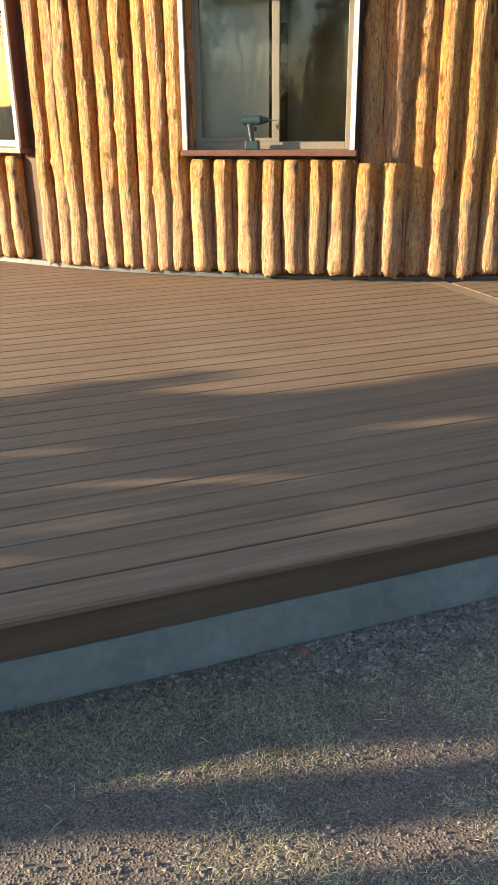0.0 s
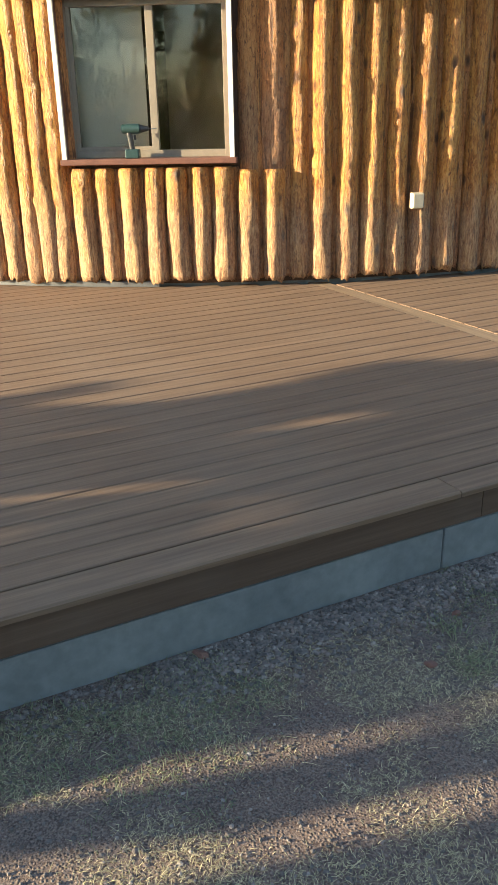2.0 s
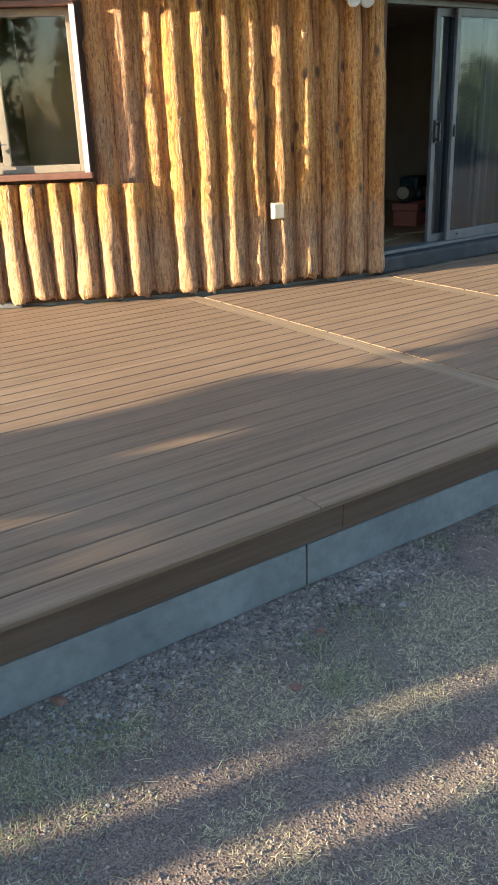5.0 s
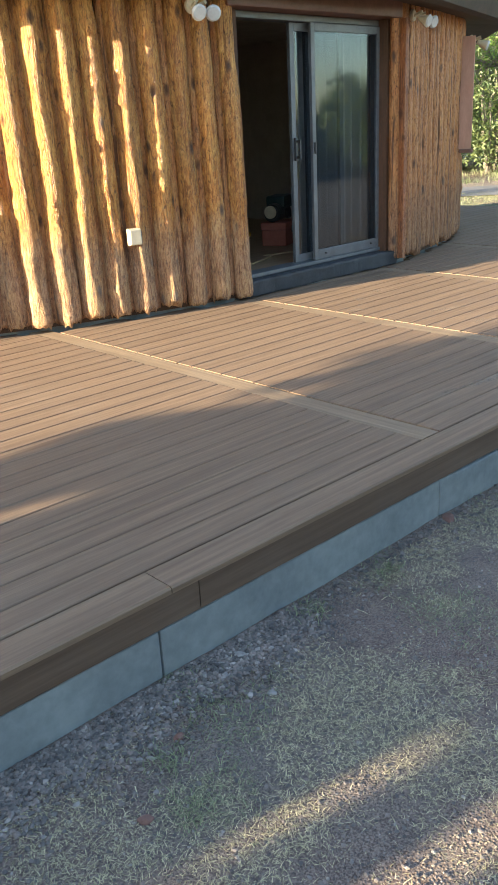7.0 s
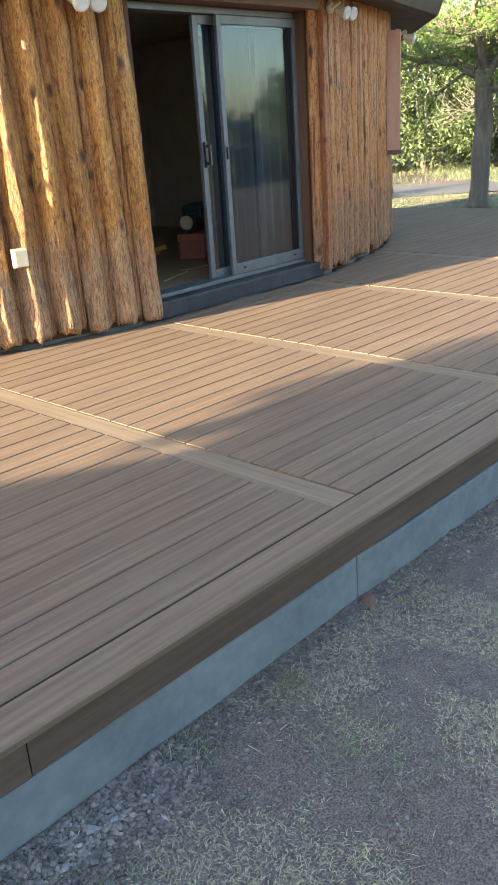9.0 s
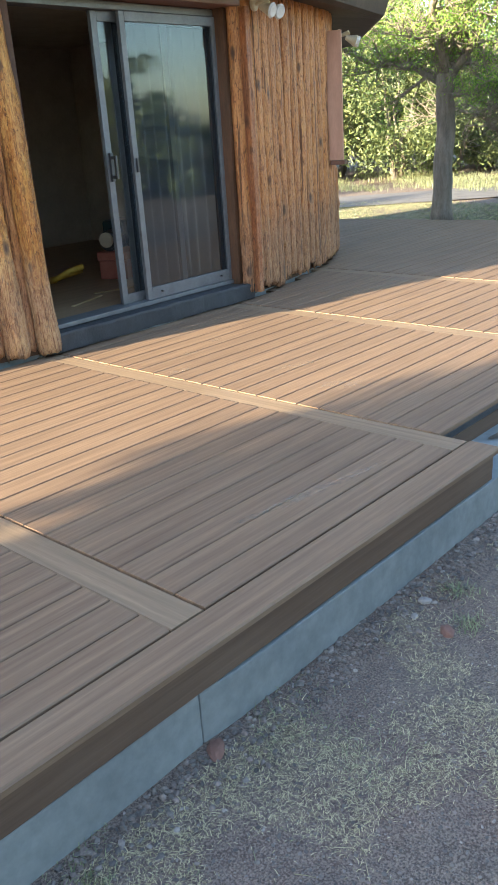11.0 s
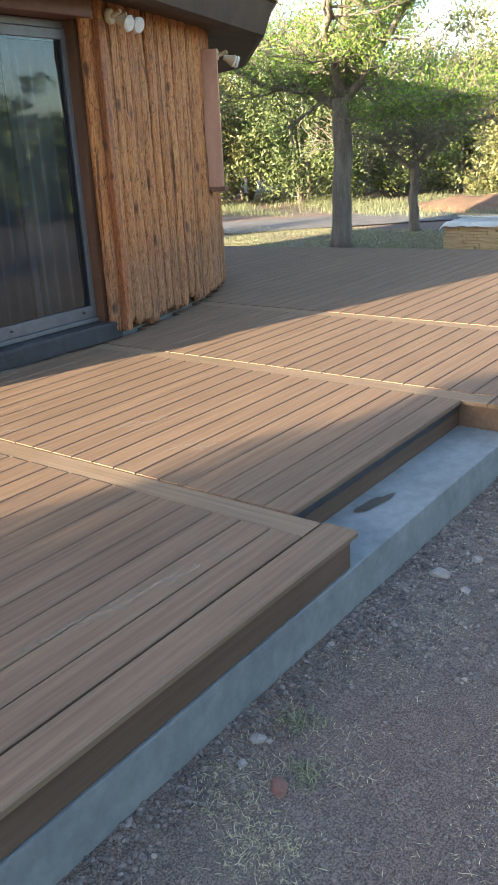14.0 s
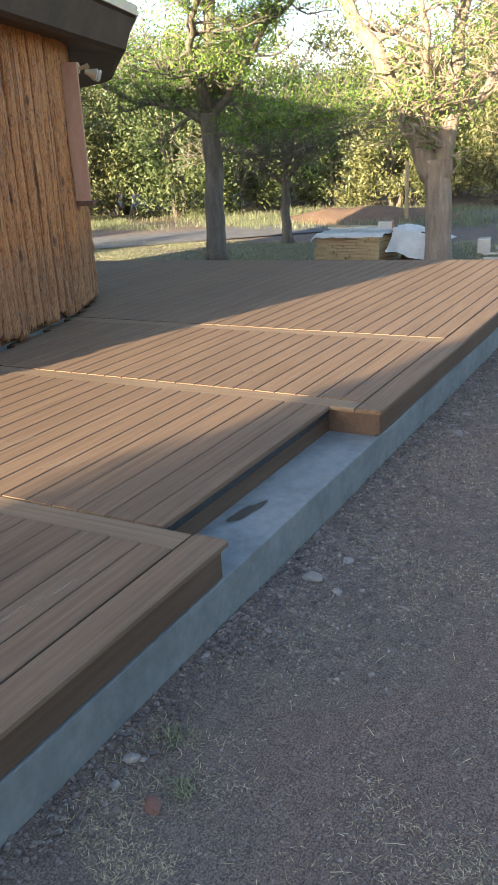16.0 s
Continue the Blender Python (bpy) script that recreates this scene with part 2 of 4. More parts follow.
def screen_material(name):
    """Insect mesh before glass: grey threads, the gaps clear, a soft shine."""
    # the blue of mirrored sky is put into the gloss colour
    m = glass_material(name, (0.60, 0.63, 0.67), 0.03, 1.7, (0.74, 0.87, 1.0))
    nt = m.node_tree
    end = nt.nodes["Material Output"].inputs[0]
    shine = end.links[0].from_socket
    d = nt.nodes.new("ShaderNodeBsdfDiffuse")
    d.inputs[0].default_value = (0.065, 0.072, 0.08, 1)
    s = nt.nodes.new("ShaderNodeMixShader")
    s.inputs[0].default_value = 0.16
    nt.links.new(shine, s.inputs[1])
    nt.links.new(d.outputs[0], s.inputs[2])
    nt.links.new(s.outputs[0], end)
    return m


SCREENED = screen_material("screened_glass")
CREAM = mottled("cream_plastic", (0.52, 0.44, 0.30), (0.66, 0.57, 0.41), (9, 9, 9), 0.5)
LENS = mottled("lamp_glass", (0.5, 0.48, 0.44), (0.66, 0.64, 0.59), (9, 9, 9), 0.25)
# black plastic parts, and the black pieces that stand in for shade in gaps
BLACK = mottled("black_plastic_and_gap_shade", (0.02, 0.021, 0.022), (0.055, 0.057, 0.06), (20, 20, 20), 0.4)
TEAL = mottled("teal_plastic", (0.012, 0.035, 0.036), (0.025, 0.06, 0.06), (20, 20, 20), 0.45)
RED_CASE = mottled("red_case", (0.42, 0.13, 0.09), (0.55, 0.2, 0.14), (10, 10, 10), 0.5)
YELLOW = mottled("yellow_hose", (0.6, 0.36, 0.04), (0.75, 0.48, 0.07), (10, 10, 10), 0.45)
WICKER = mottled("wood_strip", (0.34, 0.23, 0.11), (0.56, 0.42, 0.24), (4, 4, 30), 0.8)
TARP = mottled("pale_tarp", (0.52, 0.52, 0.50), (0.74, 0.74, 0.72), (5, 5, 5), 0.6, 0, 0.6, 0.03)
EARTH = mottled("red_earth", (0.13, 0.075, 0.045), (0.24, 0.145, 0.09), (4, 4, 4), 0.95, 0, 0.8, 0.03)
RED_LEAF = mottled("red_brick", (0.15, 0.075, 0.055), (0.24, 0.13, 0.10), (20, 20, 20), 0.9)
WET = mottled("wet_stain", (0.05, 0.043, 0.03), (0.09, 0.075, 0.055), (20, 20, 20), 0.5)


# ---- builders ----
def link(name, bm, mat, parent=None, label=""):
    me = bpy.data.meshes.new(name)
    bm.to_mesh(me)
    bm.free()
    me.materials.append(mat)
    ob = new(name, me)
    ob.parent = parent
    return tagged(ob, label) if label else ob


part = link


def raw(name, verts, faces, mat, parent=None, smooth=False):
    me = bpy.data.meshes.new(name)
    me.from_pydata(verts, [], faces)
    me.materials.append(mat)
    if smooth:
        me.polygons.foreach_set("use_smooth", [True] * len(me.polygons))
    me.update()
    ob = new(name, me)
    ob.parent = parent
    return ob


def empty(name, m=None, **tags):
    ob = new(name)
    if m is not None:
        ob.matrix_world = m
    return tagged(ob, **tags)


def block(x0, x1, y0, y1, z0, z1, bevel=0.004, bm=None, turn=None):
    """A bevelled block, added to bm if one is given."""
    b = bmesh.new()
    bmesh.ops.create_cube(b, size=1)
    bmesh.ops.transform(b, matrix=Matrix.Translation(((x0 + x1) / 2, (y0 + y1) / 2, (z0 + z1) / 2)) @ Matrix.Diagonal((x1 - x0, y1 - y0, z1 - z0, 1)), verts=b.verts)
    if bevel:
        bmesh.ops.bevel(b, geom=b.edges[:], offset=bevel, segments=2, affect="EDGES", profile=0.6)
    if turn is not None:
        bmesh.ops.transform(b, matrix=turn, verts=b.verts)
    if bm is None:
        return b
    me = bpy.data.meshes.new("tmp")
    b.to_mesh(me)
    b.free()
    bm.from_mesh(me)
    bpy.data.meshes.remove(me)
    return bm


def rod(r0, r1, length, m=None, sides=16, bm=None, bevel=0.0):
    """A tapered round rod along +z from the origin, posed by m."""
    b = bmesh.new()
    bmesh.ops.create_cone(b, cap_ends=True, segments=sides, radius1=r0, radius2=r1, depth=length)
    bmesh.ops.translate(b, verts=b.verts, vec=(0, 0, length / 2))
    if bevel:
        bmesh.ops.bevel(b, geom=[e for e in b.edges if len(e.link_faces) == 2 and e.calc_face_angle(0) > 1], offset=bevel, segments=2, affect="EDGES")
    if m is not None:
        bmesh.ops.transform(b, matrix=m, verts=b.verts)
    if bm is None:
        return b
    me = bpy.data.meshes.new("tmp")
    b.to_mesh(me)
    b.free()
    bm.from_mesh(me)
    bpy.data.meshes.remove(me)
    return bm


def tube(points, radii, sides=8):
    """Vertices and faces of a round tube along points."""
    verts, faces = [], []
    for i, p in enumerate(points):
        p = Vector(p)
        a = Vector(points[max(i - 1, 0)])
        c = Vector(points[min(i + 1, len(points) - 1)])
        q = Vector((0, 0, 1)).rotation_difference(c - a)
        for k in range(sides):
            g = 2 * math.pi * k / sides
            verts.append(p + q @ Vector((math.cos(g) * radii[i], math.sin(g) * radii[i], 0)))
    for i in range(len(points) - 1):
        for k in range(sides):
            n = (k + 1) % sides
            faces.append((i * sides + k, i * sides + n, (i + 1) * sides + n, (i + 1) * sides + k))
    faces.append(tuple(range(sides))[::-1])
    faces.append(tuple((len(points) - 1) * sides + k for k in range(sides)))
    return verts, faces


# ---- the ground ----
DECK = 0.335
C0, R0 = Vector((6.75, 13.25, 0)), 7.8
rng = np.random.default_rng(7)


def ground_height(x, y):
    h = 0.018 * noise.noise((x * 0.8, y * 0.8, 0)) + 0.008 * noise.noise((x * 4, y * 4, 3))
    if y > 2.2 and -6 < x < 14:
        h = min(h, 0.0)
    return h - 0.012


xs = np.concatenate([[-900, -200, -60, -25, -12], np.arange(-6, 14.01, 0.1), [16, 20, 26, 35, 50, 80, 200, 900]])
ys = np.concatenate([[-900, -200, -60, -25, -10], np.arange(-3, 2.61, 0.1), [4, 7, 10, 14, 18, 26, 40, 80, 200, 900]])
verts = [(x, y, ground_height(x, y) if abs(x) < 40 and abs(y) < 40 else 0) for y in ys for x in xs]
nx = len(xs)
faces = [(j * nx + i, j * nx + i + 1, (j + 1) * nx + i + 1, (j + 1) * nx + i) for j in range(len(ys) - 1) for i in range(nx - 1)]
tagged(raw("ground", verts, faces, GROUND, smooth=True), "dry bare earth with thin grass and gravel", "ground", kind="structure")


def strip(name, line, width, z, mat, label, category):
    """A flat way of a given width along a line."""
    v, f = [], []
    for i, p in enumerate(line):
        a, c = Vector(line[max(i - 1, 0)]), Vector(line[min(i + 1, len(line) - 1)])
        d = (c - a).normalized()
        n = Vector((-d.y, d.x)) * width / 2
        for k in (-1, -0.3, 0.3, 1):
            w = 1 + 0.12 * noise.noise((i * 0.9, k * 2, 5))
            v.append((p[0] + n.x * k * w, p[1] + n.y * k * w, z))
    for i in range(len(line) - 1):
        for k in range(3):
            f.append((i * 4 + k, i * 4 + k + 1, i * 4 + 5 + k, i * 4 + 4 + k))
    return tagged(raw(name, v, f, mat), label, category, kind="structure")


strip("road", [(13, 19), (16.5, 14.6), (18.3, 12.2), (20.2, 10.2), (22, 8.4), (24, 5.5), (24.5, 1), (24, -8), (22, -25)], 2.6, 0.016, ROAD, "grey gravel driveway curving past the trees", "road")

# ---- house ----
house = empty("house", label="round log house with a low dark eave", category="house", kind="structure")


BEND = 21.5


def polar(a, r, z=0.0):
    a = radians(a)
    return Vector((C0.x + r * math.sin(a), C0.y - r * math.cos(a), z))


def curve(a, r, z=0.0):
    """A place on the wall's plan: past BEND the wall turns in more tightly."""
    if a <= BEND or a > 75:
        return polar(a, r, z)
    c = polar(BEND, 5.3, z)
    g = radians(BEND + (a - BEND) * 2.9)
    return c + Vector((math.sin(g), -math.cos(g), 0)) * (r - 5.3)


def turn_at(a):
    return a if a <= BEND or a > 75 else BEND + (a - BEND) * 2.9


def ring_wall(name, spans, r0, r1, mat, parent):
    """Curved wall pieces: spans of (from, to, bottom, top), angles in degrees."""
    v, f = [], []
    for a0, a1, z0, z1 in spans:
        n = max(1, round((a1 - a0) / 2))
        base = len(v)
        for i in range(n + 1):
            a = a0 + (a1 - a0) * i / n
            v += [curve(a, r0, z0), curve(a, r1, z0), curve(a, r1, z1), curve(a, r0, z1)]
        for i in range(n):
            p, q = base + i * 4, base + i * 4 + 4
            for k in range(4):
                m = (k + 1) % 4
                f.append((p + k, p + m, q + m, q + k))
        f += [(base + 3, base + 2, base + 1, base), (base + n * 4, base + n * 4 + 1, base + n * 4 + 2, base + n * 4 + 3)]
    return raw(name, v, f, mat, parent)


W1, W2, W3, DOOR = (-36.2, -26.1), (-58.0, -47.9), (26.5, 36.0), (-6.9, 7.6)
SILL, HEAD = 1.37, 2.52
spans = []
edge = -180.0
for a0, a1 in (W2, W1, DOOR, W3):
    spans.append((edge, a0, 0.36, 2.75))
    spans += [(a0, a1, 0.36, SILL - 0.02), (a0, a1, HEAD, 2.75)] if (a0, a1) != DOOR else [(a0, a1, 2.66, 2.75)]
    edge = a1
spans.append((edge, 48.0, 0.36, 2.75))
spans.append((150.0, 180.0, 0.36, 2.75))
ring_wall("wall_backing", spans, 7.56, 7.69, CHINK, house)
ring_wall("foundation", [(-180, 48, 0.0, 0.37), (150, 180, 0.0, 0.37)], 7.45, 7.66, CONCRETE, house)
p0, p1 = curve(48, 7.6), polar(150, 7.6)
g = math.degrees(math.atan2(p1.y - p0.y, p1.x - p0.x))
part("back_wall", block(0, (p1 - p0).length, -0.06, 0.06, 0, 2.75, 0.004, None, pose(*p0, 0, 0, g)), CHINK, house)
flash = ring_wall("base_flashing", [(-75, -31, 0.34, 0.385)], 7.66, 7.74, STEEL, house)


def round_log(name, a, z0, z1, r, mat, depth=7.715, lean=0.0, seed=0, flat=1.0, parent=house):
    """One peeled log set upright on the wall's curve, knotty and tapering."""
    sides, rings = 22, max(8, int((z1 - z0) / 0.035))
    v, f = [], []
    h = z1 - z0
    knots = [(random.uniform(0.1, h), random.uniform(-1.6, 1.6), random.uniform(0.008, 0.02)) for _ in range(int(h * 2.2))]
    for i in range(rings + 1):
        z = h * i / rings
        wob = Vector((noise.noise((seed, z * 1.1, 0)), noise.noise((seed, z * 1.1, 9)), 0)) * 0.014
        for k in range(sides):
            g = 2 * math.pi * k / sides
            rr = r * (1.04 - 0.07 * z / 2.4) * (1 + 0.10 * noise.noise((seed * 3.1, z * 2.6, math.cos(g) * 0.9 + 4 * math.sin(g))) + 0.11 * noise.noise((math.cos(g) * 5, math.sin(g) * 5, z * 3 + seed)) + 0.07 * noise.noise((math.cos(g) * 7, math.sin(g) * 7 + seed, z * 16)))
            for kz, kg, kr in knots:
                dg = (g + math.pi / 2 - kg + math.pi) % (2 * math.pi) - math.pi
                rr += kr * math.exp(-((z - kz) / 0.035) ** 2 - (dg / 0.4) ** 2)
            end = 1.0
            if i == 0:
                end = 0.88
            if i == rings:
                end = 0.82
            dz = (0.06 * noise.noise((seed * 7, k * 0.6, 1))) if i == 0 else 0
            v.append((math.cos(g) * rr * end + wob.x, math.sin(g) * rr * end * flat + wob.y, z + dz))
    for i in range(rings):
        for k in range(sides):
            n = (k + 1) % sides
            f.append((i * sides + k, i * sides + n, (i + 1) * sides + n, (i + 1) * sides + k))
    f += [tuple(range(sides))[::-1], tuple(rings * sides + k for k in range(sides))]
    ob = raw(name, v, f, mat, None, True)
    p = curve(a, depth, z0)
    ob.parent = parent
    ob.matrix_world = Matrix.Translation(p) @ pose(0, 0, 0, 0, lean, turn_at(a))
    return ob


TOP = 2.77
random.seed(3)
tall_left = [-46.5, -45.1, -44.15, -42.85, -41.45, -40.2, -38.95, -37.75, -36.85]
short = [-35.3, -33.9, -32.4, -30.95, -29.55, -28.2, -26.85]
half = [-25.3, -23.75]
tall_mid = [-22.2, -20.8, -19.2, -17.7, -16.1, -14.5, -12.75, -10.95, -9.2, -7.45]
slabs = [8.35, 9.45, 10.45, 11.35, 12.25, 13.25, 14.3, 15.4, 16.6, 17.8, 19.1, 20.5]
n = 0
for a in [-73 + 1.42 * i for i in range(11)] + tall_left:
    n += 1
    round_log("log", a, 0.385 + random.uniform(-0.01, 0.01), TOP, random.uniform(0.076, 0.092), LOG, 7.715, random.uniform(-0.6, 0.6), n)
for a in [-57.2 + 1.35 * i for i in range(7)] + short:
    n += 1
    round_log("short_log", a, 0.39 + random.uniform(-0.02, 0.02), SILL - 0.075, random.uniform(0.074, 0.09), LOG, 7.715, random.uniform(-0.6, 0.6), n)
for a in half:
    n += 1
    round_log("short_log", a, 0.39, 1.27, 0.092, LOG, 7.72, 0, n)
for a, r in ((-25.15, 0.085), (-23.75, 0.105)):
    n += 1
    round_log("flat_log", a, 1.24, TOP, r, SLAB, 7.68, 0, n, 0.75)
for i, a in enumerate(tall_mid):
    n += 1
    round_log("log", a, 0.39 + random.uniform(-0.025, 0.025), TOP, random.uniform(0.083, 0.098), LOG, 7.708 if i else 7.655, random.uniform(-0.4, 0.4) - 0.17 * i, n)
for a in [x + 0.75 for x in tall_mid[:-1]] + [x + 0.7 for x in tall_left + short + half]:
    n += 1
    round_log("filler_log", a, 0.40, TOP if not -36 < a < -25.4 else SILL - 0.08, 0.05, SLAB, 7.675, 0, n)
for a in slabs:
    n += 1
    round_log("slab_log", a, 0.40 + random.uniform(-0.04, 0.05), TOP, random.uniform(0.066, 0.078), SLAB, 7.725, random.uniform(-0.5, 0.5), n, 0.6)
for a in [37.0 + 0.55 * i for i in range(18)]:
    n += 1
    round_log("log", a, 0.39, TOP, random.uniform(0.08, 0.095), SLAB, 7.71, 0, n)
for a in [21.6, 22.2, 22.8, 23.4, 24.0, 24.6, 25.2, 25.8]:
    n += 1
    round_log("slab_log", a, 0.40, TOP, 0.09, SLAB, 7.70, 0, n, 0.8)
for a in [26.8 + 0.55 * i for i in range(17)]:
    n += 1
    round_log("short_log", a, 0.39, SILL - 0.075, 0.085, SLAB, 7.71, 0, n)

# eave in straight lengths, and the roof over it
SIDES = 16
v, f = [], []
profile = [(7.5, 2.77), (8.06, 2.705), (8.12, 2.73), (8.22, 3.0), (8.25, 3.02), (8.25, 3.08), (8.16, 3.09), (7.5, 2.93)]
for i in range(SIDES):
    a = 360 / SIDES * i + 6.0
    v += [polar(a, r / math.cos(math.pi / SIDES) * (0.992 if r > 7.6 else 1), z) for r, z in profile]
m = len(profile)
for i in range(SIDES):
    j = (i + 1) % SIDES
    for k in range(m):
        q = (k + 1) % m
        f.append((i * m + k, j * m + k, j * m + q, i * m + q))
raw("eave", v, f, EAVE, house)
v, f = [], []
for i in range(SIDES):
    a = 360 / SIDES * i + 6.0
    v += [polar(a, 8.3, 3.085), polar(a, 8.3, 3.135), polar(a, 0.05, 4.42)]
for i in range(SIDES):
    j = (i + 1) % SIDES
    f += [(i * 3, j * 3, j * 3 + 1, i * 3 + 1), (i * 3 + 1, j * 3 + 1, j * 3 + 2, i * 3 + 2), (i * 3, i * 3 + 2, j * 3 + 2, j * 3)]
raw("roof", v, f, SHINGLE, house)
v, f = [], []
for i in range(SIDES):
    a = 360 / SIDES * i + 6.0
    v += [polar(a, 8.26, 3.02), polar(a, 8.36, 3.02), polar(a, 8.36, 3.11), polar(a, 8.26, 3.11)]
for i in range(SIDES):
    j = (i + 1) % SIDES
    for k in range(4):
        q = (k + 1) % 4
        f.append((i * 4 + k, j * 4 + k, j * 4 + q, i * 4 + q))
raw("drip_edge", v, f, CREAM, house)


# unseen back, cut straight to let sun past; an added gable wall closes it
BACK = Vector((0.2291, 0.9734, 0))
FOOT = C0 - BACK * 1.168
for ob in list(house.children):
    b = bmesh.new()
    b.from_mesh(ob.data)
    if max((ob.matrix_basis @ q.co - FOOT).dot(BACK) for q in b.verts) > 0:
        bmesh.ops.bisect_plane(b, geom=b.verts[:] + b.edges[:] + b.faces[:], plane_co=FOOT, plane_no=BACK, clear_outer=True)
        b.to_mesh(ob.data)
    b.free()
v, f = [], []
for i in range(31):
    q = -7.5 + 12.5 * i / 30
    top = 3.05 + 1.335 * (1 - math.hypot(q, 1.168) / 8.3)
    p = FOOT + Vector((0.9734, -0.2291, 0)) * q
    v += [(p.x, p.y, 0), (p.x, p.y, top), (p.x - 0.03, p.y - 0.12, top), (p.x - 0.03, p.y - 0.12, 0)]
f = [(i * 4 + k, i * 4 + (k + 1) % 4, i * 4 + 4 + (k + 1) % 4, i * 4 + 4 + k) for i in range(30) for k in range(4)]
raw("gable_wall", v, f + [(0, 1, 2, 3), (123, 122, 121, 120)], CHINK, house)


# inside
def disc(name, r, z0, z1, mat, label, category):
    b = rod(r, r, z1 - z0, Matrix.Translation((C0.x, C0.y, z0)), 64)
    bmesh.ops.bisect_plane(b, geom=b.verts[:] + b.edges[:] + b.faces[:], plane_co=C0 + Vector((4.5, -2.6, 0)), plane_no=(0.87, -0.5, 0), clear_outer=True)
    bmesh.ops.bisect_plane(b, geom=b.verts[:] + b.edges[:] + b.faces[:], plane_co=FOOT - BACK * 0.13, plane_no=BACK, clear_outer=True)
    return tagged(link(name, b, mat), label, category, kind="structure")


disc("floor", 7.44, 0.38, 0.50, INNER_FLOOR, "wooden floor inside the house", "floor")
disc("ceiling", 7.5, 2.76, 2.82, PLASTER, "plain inner ceiling", "ceiling")
b = block(4.2, 9.4, 9.6, 9.72, 0.5, 2.75, 0.003)
tagged(link("wall_inner", b, PLASTER), "plain inner wall added to close off the room", "wall", kind="structure")
# added side walls; the west one blocks window sun from leaking out at the door
for x, y in ((4.2, 6.2), (9.3, 6.2)):
    tagged(link("wall_inner", block(x, x + 0.1, y, 9.6, 0.5, 2.75, 0.003), PLASTER), "plain inner wall added to close off the room", "wall", kind="structure")


# ---- windows ----
def window(name, a0, a1, blind):
    """A deep-set sliding window in the wall: local x along it, y inwards."""
    p, q = curve(a0, 7.80, SILL), curve(a1, 7.80, SILL)
    w = (q - p).length
    g = math.degrees(math.atan2(q.y - p.y, q.x - p.x))
    root = empty(name, pose(*p, 0, 0, g), label="deep-set window with white trim edges and brown casing", category="window", kind="structure")
    h = HEAD - SILL
    part("sill", block(-0.02, w + 0.02, -0.03, 0.22, -0.045, 0.0, 0.006), BROWN_PAINT, root, "weathered red-brown sill board")
    for x0, x1, s in ((0.0, 0.03, 1), (w - 0.03, w, -1)):
        part("casing", block(x0, x1, 0.006, 0.24, 0.0, h, 0.003), BROWN_PAINT, root)
        part("trim_edge", block(x0 - 0.004, x1 + 0.004, -0.022, 0.004, 0.0, h, 0.003), WHITE, root, "white painted trim edge")
    part("head", block(0.0, w, 0.0, 0.24, h, h + 0.03, 0.003), BROWN_PAINT, root)
    fr = bmesh.new()
    y0, y1 = 0.13, 0.20
    for x0, x1 in ((0.03, 0.085), (w - 0.085, w - 0.03)):
        block(x0, x1, y0, y1, 0.0, h, 0.004, fr)
    block(0.085, w - 0.085, y0, y1, 0.0, 0.055, 0.004, fr)
    block(0.085, w - 0.085, y0, y1, h - 0.055, h, 0.004, fr)
    frame_ob = part("window_frame", fr, TAUPE, root)
    sash = bmesh.new()
    mid = w * 0.53
    block(mid - 0.03, mid + 0.03, y0 + 0.012, y1 - 0.008, 0.055, h - 0.055, 0.003, sash)
    block(0.085, 0.115, y0 + 0.012, y1 - 0.008, 0.055, h - 0.055, 0.003, sash)
    block(0.115, mid - 0.03, y0 + 0.012, y1 - 0.008, 0.055, 0.085, 0.003, sash)
    part("sash", sash, TAUPE, root)
    for x0, x1 in ((0.115, mid - 0.03), (mid + 0.03, w - 0.085)):
        pane = part("pane", block(x0, x1, 0.165, 0.169, 0.056, h - 0.056, 0), GLASS, root)
        pane.visible_shadow = False
    if blind:
        bl = bmesh.new()
        for k in range(9):
            block(0.04 + k * 0.068, 0.04 + k * 0.068 + 0.0684, 0.26 + 0.001 * (k % 2), 0.272 + 0.001 * (k % 2), 0.0, h + 0.1, 0, bl)
        b_ob = part("blind", bl, BLIND, root, "grey cloth blind drawn half across")
    return root


window("window_1", *W1, True)
window("window_2", *W2, True)
window("window_3", *W3, False)
shutter = empty("shutter_board", pose(*curve(22.6, 7.76, 0), 0, 0, 26), label="faded red board standing out from the log wall", category="trim board", kind="structure")
part("board", block(-0.02, 0.02, -0.15, 0.0, 1.37, 2.56, 0.004), PINK_PAINT, shutter)
part("bracket", block(-0.03, 0.12, -0.165, -0.02, 1.325, 1.366, 0.004), BROWN_PAINT, shutter, "dark bracket")

# ---- sliding door ----
door = empty("door_1", pose(5.84, 5.68, 0.50, 0, 0, 1.2), label="open sliding glass door with an insect screen panel", category="sliding door", kind="structure")
DW, DH = 2.0, 2.06
fr = bmesh.new()
block(-0.05, 0.0, 0.0, 0.14, 0.02, DH, 0.004, fr)
block(DW, DW + 0.05, 0.0, 0.14, 0.02, DH, 0.004, fr)
block(-0.05, DW + 0.05, 0.0, 0.14, DH, DH + 0.05, 0.004, fr)
part("door_frame", fr, STEEL, door)
part("track", block(-0.05, DW + 0.05, -0.03, 0.14, -0.01, 0.022, 0.004), STEEL, door, "worn aluminium track")


